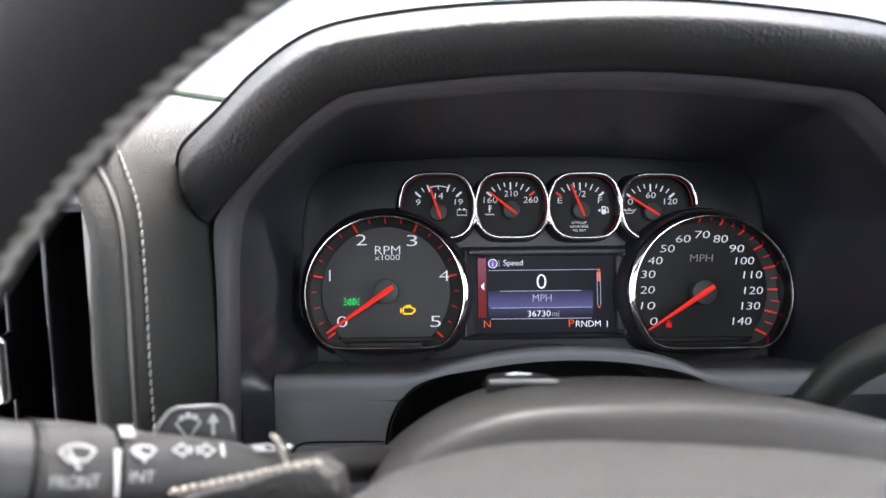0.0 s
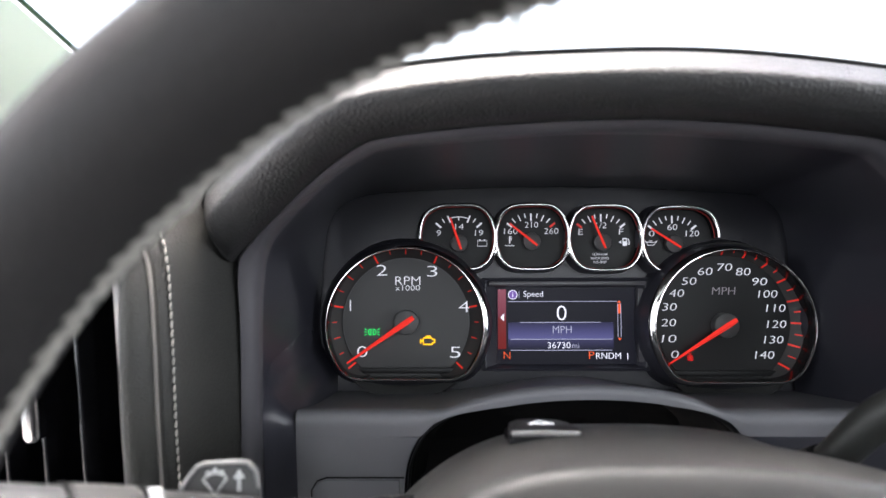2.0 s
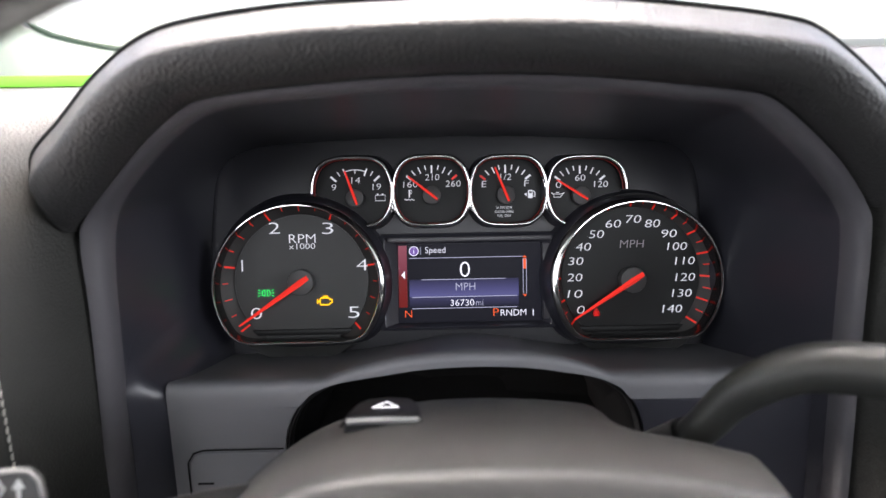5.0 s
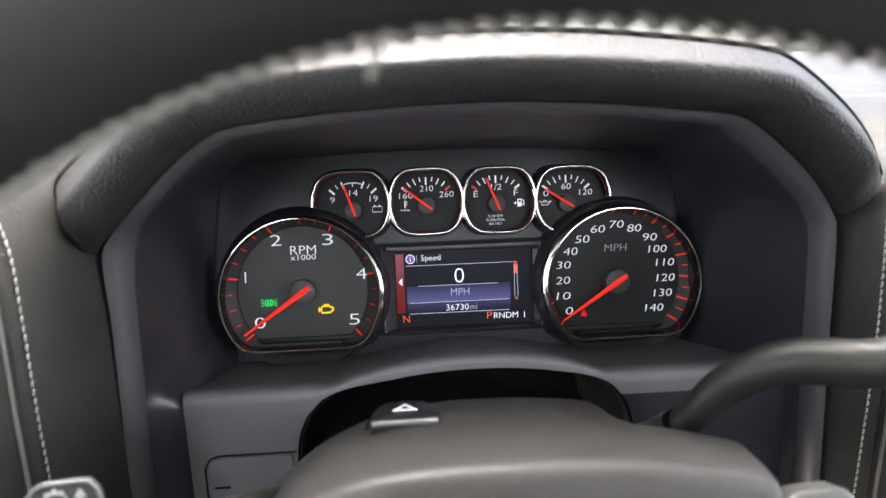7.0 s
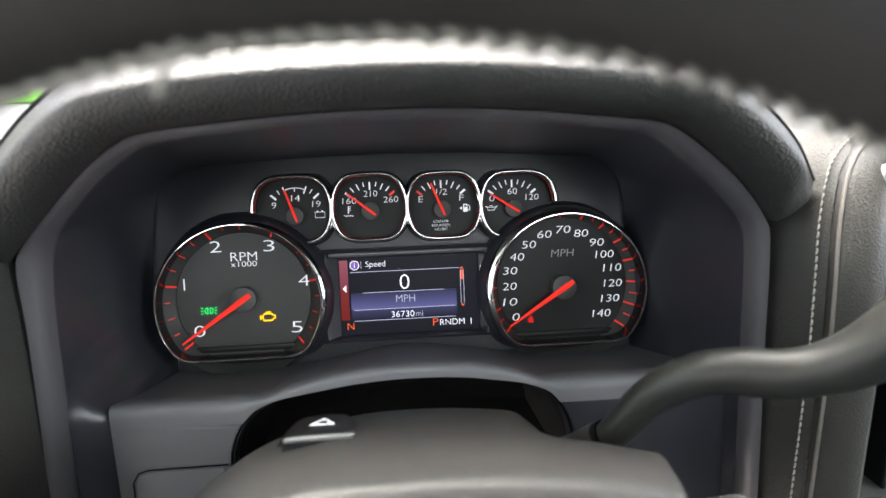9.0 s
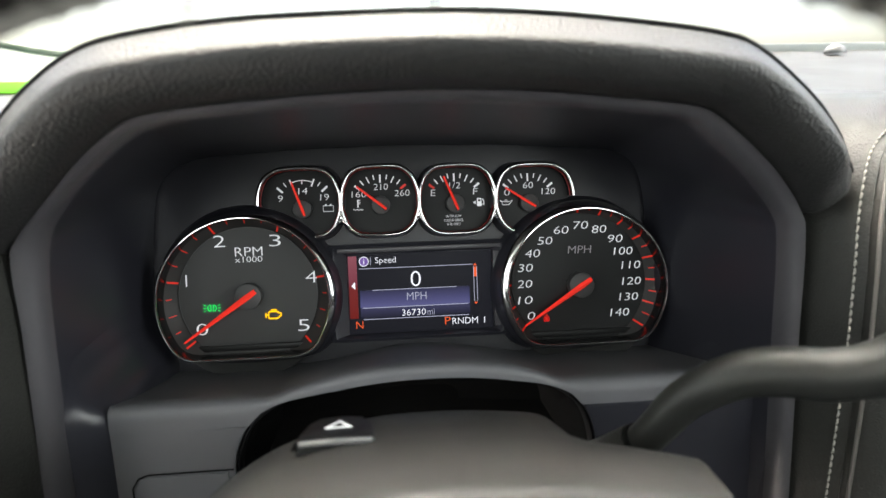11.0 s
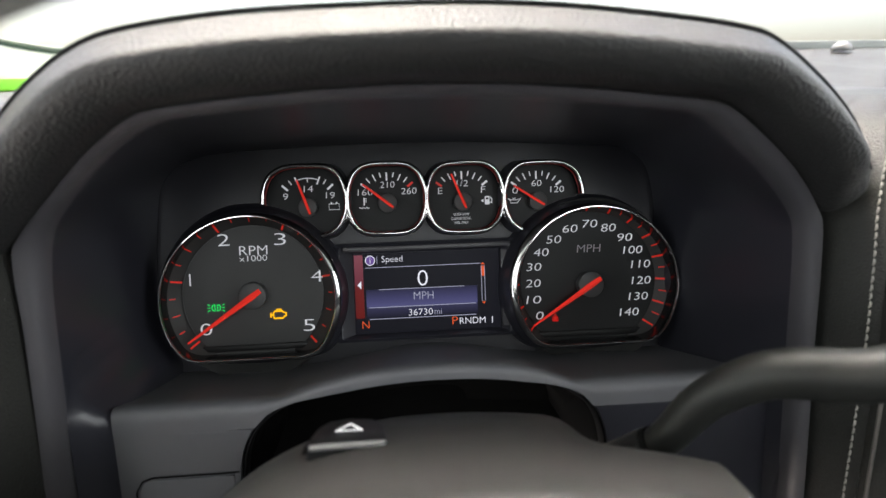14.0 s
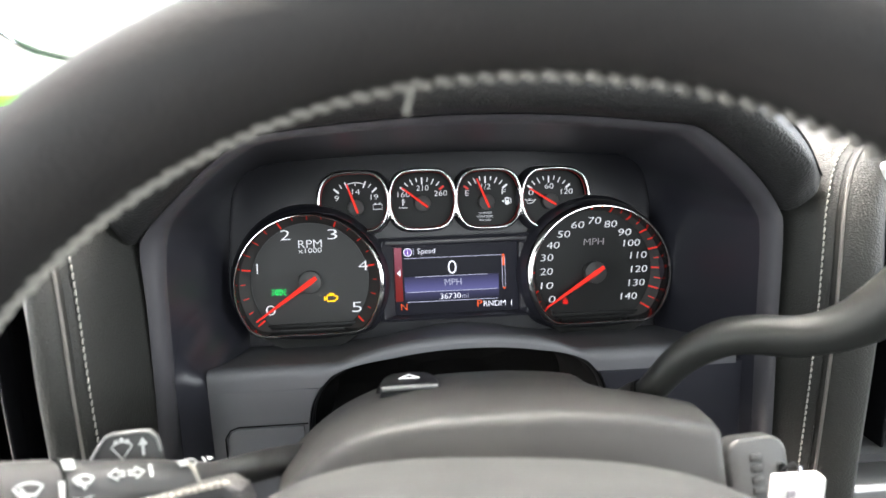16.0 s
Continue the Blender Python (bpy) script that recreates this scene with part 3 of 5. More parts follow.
strip("pump_symbol", [(px + 0.0012, pz - 0.001), (px + 0.0026, pz - 0.0016), (px + 0.0026, pz + 0.001), (px + 0.0016, pz + 0.0022)], 0.0005, FY, WHITE_INK, fuel)
plate("pump_symbol", [(px - 0.0024, pz + 0.0010), (px - 0.0024, pz - 0.0010), (px - 0.0040, pz)], FY, WHITE_INK, fuel)
for k, (s, w) in enumerate((("ULTRA LOW", 0.0095), ("SULFUR DIESEL", 0.0118), ("FUEL ONLY", 0.0082))):
    text("lettering", s, 0.0216, 0.0424 - k * 0.0025, 0.0015, FY, WHITE_INK, fuel, width=w)
ox, oz = 0.0548, 0.0495
strip("oil_symbol", [(ox - 0.0028, oz + 0.0006), (ox - 0.0028, oz - 0.0014), (ox + 0.0012, oz - 0.0014), (ox + 0.0036, oz + 0.0014), (ox + 0.0012, oz + 0.0004)], 0.0004, FY, WHITE_INK, oil, closed=True)
strip("oil_symbol", [(ox - 0.0028, oz + 0.0002), (ox - 0.0042, oz + 0.0014)], 0.0005, FY, WHITE_INK, oil)
strip("oil_symbol", [(ox - 0.0016, oz + 0.0014), (ox + 0.0004, oz + 0.0014)], 0.0004, FY, WHITE_INK, oil)
# lit warning lamps
gx, gz = -0.12465, -0.0069
for k in (1, -1):
    strip("side_lamp_symbol", [(gx + k * 0.00075, gz - 0.0019), (gx + k * 0.00130, gz - 0.0019), (gx + k * 0.00220, gz - 0.0011), (gx + k * 0.00245, gz), (gx + k * 0.00220, gz + 0.0011), (gx + k * 0.00130, gz + 0.0019), (gx + k * 0.00075, gz + 0.0019)], 0.00034, -0.0004, GREEN_LAMP, tach, closed=True)
    for q in (-1, 0, 1):
        strip("side_lamp_symbol", [(gx + k * 0.0034, gz + q * 0.0014), (gx + k * 0.0049, gz + q * 0.0021)], 0.00034, -0.0004, GREEN_LAMP, tach)
ex, ez = -0.0888, -0.0128
strip("engine_symbol", [(ex - 0.0030, ez - 0.0020), (ex + 0.0022, ez - 0.0020), (ex + 0.0032, ez - 0.0008), (ex + 0.0040, ez - 0.0008), (ex + 0.0040, ez + 0.0012), (ex + 0.0028, ez + 0.0012), (ex + 0.0018, ez + 0.0022), (ex - 0.0026, ez + 0.0022), (ex - 0.0034, ez + 0.0008)], 0.0009, -0.0004, AMBER_LAMP, tach, closed=True)
strip("engine_symbol", [(ex - 0.0034, ez), (ex - 0.0048, ez)], 0.0007, -0.0004, AMBER_LAMP, tach)
strip("engine_symbol", [(ex - 0.0048, ez - 0.0015), (ex - 0.0048, ez + 0.0015)], 0.0007, -0.0004, AMBER_LAMP, tach)
strip("engine_symbol", [(ex - 0.0016, ez + 0.0032), (ex + 0.0016, ez + 0.0032)], 0.0007, -0.0004, AMBER_LAMP, tach)

# driver display
screen = box("display_screen", (-0.0445, 0.0040, -0.0278), (0.0440, 0.0070, 0.0208), LCD_OFF, cluster, "lit colour display showing zero speed")
LY = 0.0038
fr = rounded(-0.0525, 0.0495, -0.0300, 0.0258, 0.0015, 3)
wall("display_frame", rounded(-0.0448, 0.0443, -0.0281, 0.0211, 0.0008, 3), 0.0042, scaled(fr, 0, 0, 0.99), -0.0015, TUNNEL, screen, "black display surround")
loft("frame_edge", [[(x, y, z) for x, z in scaled(fr, 0, 0, k)] for k, y in ((0.99, -0.0015), (1.0, -0.0018), (1.06, -0.0005))], TUNNEL, screen, closed=True)
box("side_strip", (0.0446, -0.0006, -0.0262), (0.0520, 0.004, 0.0204), BEZEL, screen, "grey strip beside the screen", bevel=0.0006)
box("top_strip", (-0.0500, -0.0024, 0.0224), (0.0500, 0.002, 0.0252), BEZEL, screen, "grey band above the screen", bevel=0.0006)
box("menu_bar", (-0.0440, LY - 0.0003, -0.0182), (-0.0388, LY, 0.0200), LCD_RED, screen)
plate("menu_arrow", [(-0.0402, 0.0044), (-0.0402, -0.0004), (-0.0424, 0.0020)], LY - 0.0004, LCD_WHITE, screen)
box("blue_band", (-0.0375, LY - 0.0003, -0.0118), (0.0300, LY, -0.0012), LCD_BLUE, screen)
box("blue_band", (-0.0375, LY - 0.0002, -0.0188), (0.0300, LY, -0.0122), LCD_NIGHT, screen)
for z, x0, x1 in ((0.0122, -0.0375, 0.0325), (-0.0012, -0.030, 0.022), (-0.0120, -0.036, 0.029), (-0.0190, -0.036, 0.029)):
    strip("rule", [(x0, z), (x1, z)], 0.00035, LY - 0.0004, LCD_DIM, screen)
plate("info_symbol", disc(-0.0344, 0.0166, 0.0027, 20), LY - 0.0001, LCD_VIOLET, screen)
strip("info_symbol", disc(-0.0344, 0.0166, 0.0028, 20), 0.0004, LY - 0.0003, LCD_WHITE, screen, closed=True)
text("info_symbol", "i", -0.0344, 0.0166, 0.0034, LY - 0.0004, LCD_WHITE, screen)
strip("rule", [(-0.0303, 0.0144), (-0.0303, 0.0190)], 0.0003, LY - 0.0003, LCD_DIM, screen)
text("lettering", "Speed", -0.0212, 0.0165, 0.0048, LY - 0.0002, LCD_WHITE, screen, width=0.0125)
text("numeral", "0", -0.0031, 0.0048, 0.0094, LY - 0.0002, LCD_WHITE, screen, width=0.0062)
text("lettering", "MPH", -0.0029, -0.0058, 0.0045, LY - 0.0005, LCD_DIM, screen, width=0.0120)
text("numeral", "36730", -0.0050, -0.0158, 0.0038, LY - 0.0005, LCD_WHITE, screen, width=0.0146)
text("lettering", "mi", 0.0056, -0.0160, 0.0034, LY - 0.0005, LCD_DIM, screen, width=0.0044)
text("lettering", "N", -0.0384, -0.0222, 0.0044, LY - 0.0002, LCD_ORANGE, screen, width=0.0042)
text("lettering", "P", 0.0158, -0.0222, 0.0046, LY - 0.0002, LCD_ORANGE, screen, width=0.0034)
text("lettering", "RNDM", 0.0266, -0.0226, 0.0038, LY - 0.0002, LCD_WHITE, screen, width=0.0158)
text("numeral", "1", 0.0388, -0.0228, 0.0040, LY - 0.0002, LCD_WHITE, screen)
strip("scroll_frame", [(0.0329, -0.0108), (0.0349, -0.0108), (0.0349, 0.0108), (0.0329, 0.0108)], 0.0003, LY - 0.0002, LCD_DIM, screen, closed=True)
box("scroll_bar", (0.0331, LY - 0.0004, 0.0045), (0.0347, LY, 0.0105), LCD_ORANGE, screen)
for s in (1, -1):
    plate("scroll_arrow", [(0.0327, s * 0.0114), (0.0351, s * 0.0114), (0.0339, s * 0.0128)], LY - 0.0002, LCD_ORANGE, screen)

# black mask behind the gauges, with a raised brow over the small ones
prism("mask", rounded(-0.178, 0.168, -0.046, 0.110, 0.012, 4), 0.0075, 0.012, MASK, cluster, "black mask behind the gauges")
# seat belt lamp: a seated outline with a strap
bx, bz = 0.0771, -0.0229
plate("seat_belt_symbol", disc(bx, bz + 0.0016, 0.0007, 12), -0.0006, RED_HOT, speedo)
plate("seat_belt_symbol", [(bx - 0.0013, bz - 0.0016), (bx - 0.0007, bz + 0.0007), (bx + 0.0007, bz + 0.0007), (bx + 0.0013, bz - 0.0016)], -0.0006, RED_HOT, speedo)
strip("seat_belt_symbol", [(bx - 0.0018, bz - 0.0021), (bx + 0.0018, bz - 0.0021)], 0.0006, -0.0006, RED_LAMP, speedo)
strip("seat_belt_symbol", [(bx + 0.0012, bz + 0.0010), (bx + 0.0018, bz - 0.0014)], 0.0004, -0.0006, RED_LAMP, speedo)
strip("seat_belt_symbol", [(bx - 0.0012, bz + 0.0010), (bx - 0.0018, bz - 0.0014)], 0.0004, -0.0006, RED_LAMP, speedo)

# ---- the surround: bezel frame, tunnel, ledge and arch ----
surround = empty("instrument_surround", label="dark plastic instrument surround with a satin grey bezel edge", category="dashboard trim")


def by(z):
    """Depth of the bezel: upright beside the gauges, then leaning back over them."""
    d = z - 1.360
    return -0.111 - 0.35 * (d + math.sqrt(d * d + 0.006 ** 2))


IN_K = [(-0.1690, 1.215), (-0.1672, 1.270), (-0.1655, 1.320), (-0.1636, 1.344), (-0.1590, 1.3605), (-0.1450, 1.3757), (-0.1250, 1.3920), (-0.1090, 1.4015), (-0.0980, 1.4045), (-0.0700, 1.4072),
        (-0.0300, 1.4098), (0.0050, 1.4100), (0.0400, 1.4080), (0.0760, 1.4045), (0.0930, 1.4022), (0.1020, 1.3990), (0.1170, 1.3895), (0.1380, 1.3745), (0.1570, 1.3570), (0.1620, 1.340), (0.1640, 1.295), (0.1660, 1.250), (0.1680, 1.200)]
OUT_K = [(-0.1780, 1.215), (-0.1755, 1.270), (-0.1738, 1.320), (-0.1738, 1.350), (-0.1690, 1.3605), (-0.1500, 1.3775), (-0.1300, 1.3940), (-0.1130, 1.4052), (-0.1020, 1.4090), (-0.0700, 1.4127),
         (-0.0300, 1.4152), (0.0050, 1.4156), (0.0400, 1.4140), (0.0760, 1.4104), (0.0950, 1.4082), (0.1050, 1.4050), (0.1220, 1.3950), (0.1440, 1.3795), (0.1640, 1.3605), (0.1690, 1.345), (0.1710, 1.295), (0.1730, 1.250), (0.1750, 1.200)]
IN_C, OUT_C = knots([(x, 0, z) for x, z in IN_K], 5), knots([(x, 0, z) for x, z in OUT_K], 5)


def at_y(c, dy):
    return [Vector((p.x, by(p.z) + dy, p.z)) for p in c]


def between(a, b, k, dy):
    return [Vector((p.x + (q.x - p.x) * k, by(p.z + (q.z - p.z) * k) + dy, p.z + (q.z - p.z) * k)) for p, q in zip(a, b)]


loft("bezel", [at_y(OUT_C, 0.012), at_y(OUT_C, 0.002), between(IN_C, OUT_C, 0.85, -0.0012), between(IN_C, OUT_C, 0.5, -0.001), between(IN_C, OUT_C, 0.2, 0.0015), between(IN_C, OUT_C, 0.02, 0.006), at_y(IN_C, 0.011)],
     BEZEL, surround, "satin grey bezel edge", angle=60)
BACK_K = [(-0.160, 1.215), (-0.160, 1.250), (-0.1590, 1.290), (-0.1580, 1.320), (-0.1560, 1.345), (-0.1530, 1.362), (-0.1460, 1.372), (-0.1350, 1.378), (-0.1180, 1.381), (-0.0700, 1.3835),
          (-0.0300, 1.3845), (0.0100, 1.3845), (0.0500, 1.3835), (0.0900, 1.381), (0.1080, 1.380), (0.1200, 1.379), (0.1300, 1.375), (0.1380, 1.366), (0.1420, 1.350), (0.1430, 1.335), (0.1440, 1.295), (0.1450, 1.250), (0.1460, 1.200)]
BACK_C = [Vector((p.x, 0.004 + (p.z - 1.3) * 0.17, p.z)) for p in knots([(x, 0, z) for x, z in BACK_K], 5)]
mids = []
for k in (0.0, 0.12, 0.35, 0.6, 0.82, 0.94, 1.0):
    row = []
    for p, q in zip(at_y(IN_C, 0.011), BACK_C):
        v = p.lerp(q, k)
        row.append(v)
    mids.append(row)
loft("tunnel", mids, TUNNEL, surround, "black inner tunnel round the gauges", angle=70)

# ledge under the gauges, rising over the column
ARCH_K = [(-0.0985, 1.225), (-0.0980, 1.236), (-0.0955, 1.2500), (-0.0880, 1.2635), (-0.0750, 1.2745), (-0.0600, 1.2805), (-0.0420, 1.2850), (-0.0210, 1.2875), (0.0000, 1.2880), (0.0200, 1.2868), (0.0390, 1.2835), (0.0560, 1.2770),
          (0.0690, 1.2670), (0.0775, 1.2545), (0.0815, 1.240), (0.0830, 1.225)]
ARCH = spline([(x, 0, z) for x, z in ARCH_K], 90)


def front_z(x):
    top = 0.0
    for p, q in zip(ARCH, ARCH[1:]):
        if p.x <= x <= q.x:
            top = p.z + (q.z - p.z) * (x - p.x) / max(1e-9, q.x - p.x)
    d = top - 1.2735
    return 1.2735 + 0.5 * (d + math.sqrt(d * d + 0.0022 ** 2)) if top else 1.2735


def arch_top(x):
    for p, q in zip(ARCH, ARCH[1:]):
        if p.x <= x <= q.x:
            return p.z + (q.z - p.z) * (x - p.x) / max(1e-9, q.x - p.x)
    return 0.0


rows = []
NX = 260
for v, low in ((-0.0907, 1.0), (-0.0907, 0.55), (-0.0902, 0.24), (-0.0887, 0.07), (-0.0860, 0.0), (-0.07, None), (-0.045, None), (-0.02, None), (0.004, None)):
    row = []
    for i in range(NX + 1):
        x = -0.1535 + 0.3130 * i / NX
        f = front_z(x)
        top = arch_top(x)
        depth = 0.0125
        if top > 1.262:
            depth = min(0.0125, f - top + 0.0055 * min(1.0, max(0.0, (top - 1.268) / 0.016)) + 0.0006)
        if low is not None:
            yy = v - 0.005 * max(0, f - 1.2735) / 0.0165
            z = f - depth * low
        else:
            yy = v
            k = (v + 0.0860) / 0.0900
            bottom = 1.2530 + 0.010 * math.exp(-((x + 0.002) / 0.045) ** 2)
            z = f + (bottom - f) * (k ** 0.85)
        row.append((x, yy, z))
    rows.append(row)
loft("ledge", rows, PANEL, surround, "charcoal ledge below the gauges", angle=60)


def arch_row(k, kz, y, dz=0.0):
    return [(-0.004 + (p.x + 0.004) * k, y - 0.004 * max(0.0, p.z - 1.2735) / 0.0165, 1.225 + (p.z - 1.225) * kz + dz * max(0.0, p.z - 1.262) / 0.026) for p in ARCH]


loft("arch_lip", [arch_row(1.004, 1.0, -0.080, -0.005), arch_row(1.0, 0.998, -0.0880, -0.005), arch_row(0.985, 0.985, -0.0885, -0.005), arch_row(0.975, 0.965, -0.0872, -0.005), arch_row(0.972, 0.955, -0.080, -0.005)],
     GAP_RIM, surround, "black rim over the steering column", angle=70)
# the gap's shade is painted: a near-black skin lines it
loft("gap_shade_lining", [arch_row(0.973, 0.957, -0.082, -0.005), arch_row(0.955, 0.93, -0.078, -0.005), arch_row(0.95, 0.92, -0.062, -0.005), arch_row(0.90, 0.72, -0.055), arch_row(0.88, 0.52, -0.01), arch_row(0.3, 0.2, 0.0)],
     BLACK, surround, "black lining standing in for shade in the gap round the column")
# added black sheet, so that the gap looks deep and unlit
box("gap_shade_sheet", (-0.105, 0.012, 1.130), (0.095, 0.016, 1.262), BLACK, surround, "black sheet standing in for the shade behind the column")
# front panels on both sides of the column
left_edge = [(p.x, p.z) for p in ARCH if p.x < 0 and p.z < 1.2625]
prism("front_panel", [(-0.1540, 1.2625), (-0.1540, 1.150), (-0.0985, 1.150)] + left_edge, -0.0905, -0.085, PANEL, surround, "charcoal lower panel", bevel=0.0012)
right_edge = [(p.x, p.z) for p in ARCH if p.x > 0 and p.z < 1.2625]
prism("front_panel", [(0.1668, 1.150), (0.1668, 1.2625)] + right_edge + [(0.0830, 1.150)], -0.0905, -0.085, TUNNEL, surround, "dark lower panel", bevel=0.0012)
# side walls: down from the tunnel, then inwards in a soft fold to the ends of the ledge
for cols in (((-0.1015, -0.1672, -0.1672), (-0.0965, -0.1664, -0.1605), (-0.0915, -0.1658, -0.1545), (-0.0880, -0.1654, -0.1528), (-0.06, -0.1632, -0.1505), (-0.03, -0.1610, -0.1490), (0.003, -0.1590, -0.1475)),
                         ((-0.1010, 0.1656, 0.1669), (-0.0965, 0.1648, 0.1668), (-0.0925, 0.1638, 0.1666), (-0.0880, 0.1626, 0.1640), (-0.06, 0.1575, 0.1550), (-0.03, 0.1535, 0.1520), (0.003, 0.1505, 0.1500))):
    loft("side_wall", [[(xt + (xi - xt) * k, y, z) for y, xt, xi in cols] for z, k in ((1.15, 1.0), (1.22, 1.0), (1.260, 1.0), (1.267, 0.97), (1.271, 0.84), (1.275, 0.58), (1.279, 0.30), (1.284, 0.09), (1.292, 0.01), (1.345, -0.04))],
         TUNNEL, surround, "black side wall of the tunnel", angle=80)
# small access door in the left panel
door = prism("access_door", [(-0.1460, 1.150), (-0.1010, 1.150), (-0.1010, 1.2380), (-0.1380, 1.2380), (-0.1425, 1.2365), (-0.1450, 1.2325)], -0.0917, -0.0880, PANEL, surround, "small access cover with a dark joint", bevel=0.0006)
strip("joint", [(-0.1463, 1.150), (-0.1463, 1.2325), (-0.1432, 1.2375), (-0.1385, 1.2392), (-0.0985, 1.2392)], 0.0007, -0.0909, BLACK, surround)
strip("latch_mark", [(-0.1420, 1.2215), (-0.1340, 1.2215)], 0.0010, -0.0919, BLACK, door)

# ---- padded hood over the gauges ----
HI_K = [(-0.1745, 1.3545)] + OUT_K[4:18] + [(0.1580, 1.3668), (0.1668, 1.3585)]
HO_K = [(-0.1860, 1.3780), (-0.1805, 1.3880), (-0.1630, 1.4010), (-0.1430, 1.4162), (-0.1230, 1.4277), (-0.1040, 1.4332), (-0.0700, 1.4373), (-0.0300, 1.4391), (0.0050, 1.4396), (0.0400, 1.4382), (0.0800, 1.4345),
        (0.1010, 1.4316), (0.1130, 1.4284), (0.1300, 1.4198), (0.1520, 1.4062), (0.1700, 1.3920), (0.1845, 1.3765)]
HI, HO = knots([(x, 0, z) for x, z in HI_K], 6), knots([(x, 0, z) for x, z in HO_K], 6)
hood = empty("instrument_hood", label="black grained leather hood arching over the gauges", category="dashboard hood")


def hood_row(k, y, over=0.0):
    """A line along the hood, k of the way from the bezel to the seam, y in front of or behind that chord."""
    row = []
    n = len(HI)
    for i, (p, q) in enumerate(zip(HI, HO)):
        side = min(1.0, min(i, n - 1 - i) / (n * 0.10))
        side = side * side * (3 - 2 * side)
        row.append(Vector((p.x + (q.x - p.x) * k, by(p.z) + (by(q.z - 0.012) - by(p.z)) * k + y * (0.45 + 0.55 * side if y < 0 else 1.0), p.z + (q.z - p.z) * k + over)))
    return row


PAD = ((-0.03, 0.008), (-0.01, -0.001), (0.0, -0.0055), (0.035, -0.0105), (0.10, -0.0150), (0.20, -0.0186), (0.31, -0.0206), (0.41, -0.0214), (0.51, -0.0214), (0.575, -0.0209), (0.62, -0.0198), (0.66, -0.0181), (0.72, -0.0150), (0.80, -0.0108), (0.88, -0.0065), (0.94, -0.0034), (0.985, -0.0008), (0.992, 0.0012), (0.975, 0.0030))
loft("pad", [hood_row(k, y) for k, y in PAD], LEATHER, hood, "grained leather pad", angle=75)
tube("seam", [v + Vector((0, 0, 0.0004)) for v in hood_row(1.0, 0.0012)], 0.0014, BLACK, hood, "dark seam along the top", sides=8)
loft("top_skin", [hood_row(0.965, 0.0026), hood_row(1.020, 0.0028), hood_row(1.050, 0.0040), hood_row(1.062, 0.0064), hood_row(1.055, 0.0120), hood_row(1.02, 0.0400), hood_row(0.95, 0.0900), hood_row(0.75, 0.1900)], LEATHER, hood, "leather skin behind the seam", angle=75)
for side in (0, -1):
    ks = PAD
    edge = [hood_row(k, y)[side] for k, y in ks]
    back = [Vector((v.x, 0.0, v.z - 0.002)) for v in edge]
    loft("end_skin", [edge, back], LEATHER, hood)

# ---- dashboard skin at both sides, with rolls and stitched seams ----
dash = empty("dashboard", label="dark grained leatherette dashboard with pale stitched seams", category="dashboard")


# how far the seam beside the hood sweeps outwards as it climbs
SWEEP_Z = (1.332, 1.350, 1.362, 1.375, 1.386, 1.394, 1.401, 1.410)
SWEEP_X = (0.0, 0.0014, 0.0034, 0.0088, 0.0165, 0.0300, 0.0480, 0.0800)


def dash_line(s, x, y, ztop):
    pts = [(0.012, 1.02), (0.004, 1.15), (0.0, 1.28), (0.001, ztop - 0.078), (0.007, ztop - 0.048), (0.020, ztop - 0.024), (0.042, ztop - 0.009), (0.080, ztop)]
    if s > 0:
        k = min(1, max(0, (x - 0.173) / 0.0083))
        return [(x + k * float(np.interp(z, SWEEP_Z, SWEEP_X)), y + dy, z) for dy, z in pts]
    flare = 0.030 * min(1, max(0, (abs(x) - 0.172) / 0.020))
    return [(x + s * flare * max(0, (z - 1.350) / 0.045) ** 1.5, y + dy, z) for dy, z in pts]


def dash_side(s, prof):
    """Rows of a skin that climbs from the knee, then turns forward over the top. prof: x, y for each line from the bezel outwards."""
    rows = []
    for x, y, ztop in prof:
        col = spline(dash_line(s, x, y, ztop), 30)
        far = [Vector((col[-1].x + s * 0.006, 0.06, ztop + 0.004)), Vector((col[-1].x + s * 0.02, 0.20, ztop + (0.016 if s < 0 else 0.034))), Vector((col[-1].x + s * 0.04, 0.47, ztop + (0.036 if s < 0 else 0.074)))]
        rows.append(col + far)
    return rows


ZL = 1.412
LEFT = [(-0.1737, -0.107, ZL), (-0.1768, -0.121, ZL), (-0.1858, -0.1555, ZL), (-0.1893, -0.1595, ZL - 0.001)]
loft("side_skin", dash_side(-1, LEFT), DASH_SKIN, dash, "grained leatherette side skin", angle=80)
ROLL_L = [(-0.1893, -0.1590, ZL - 0.001), (-0.1896, -0.1635, ZL - 0.001), (-0.1912, -0.1670, ZL - 0.002), (-0.1945, -0.1710, ZL - 0.004), (-0.1985, -0.1725, ZL - 0.006), (-0.2015, -0.1695, ZL - 0.009), (-0.2023, -0.1475, ZL - 0.011)]
loft("side_roll", dash_side(-1, ROLL_L), DASH_SKIN, dash, "padded leatherette roll", angle=80)
ZR = 1.410
RIGHT = [(0.1730, -0.104, ZR), (0.1760, -0.112, ZR), (0.1813, -0.128, ZR), (0.1850, -0.132, ZR - 0.001)]
loft("side_skin", dash_side(1, RIGHT), DASH_SKIN, dash, "grained leatherette side skin", angle=80)
ROLL_R = [(0.1855, -0.1315, ZR - 0.001), (0.1859, -0.1360, ZR - 0.001), (0.1885, -0.1400, ZR - 0.002), (0.1960, -0.1440, ZR - 0.004), (0.2025, -0.1450, ZR - 0.006), (0.2075, -0.1410, ZR - 0.009), (0.2085, -0.1190, ZR - 0.011)]
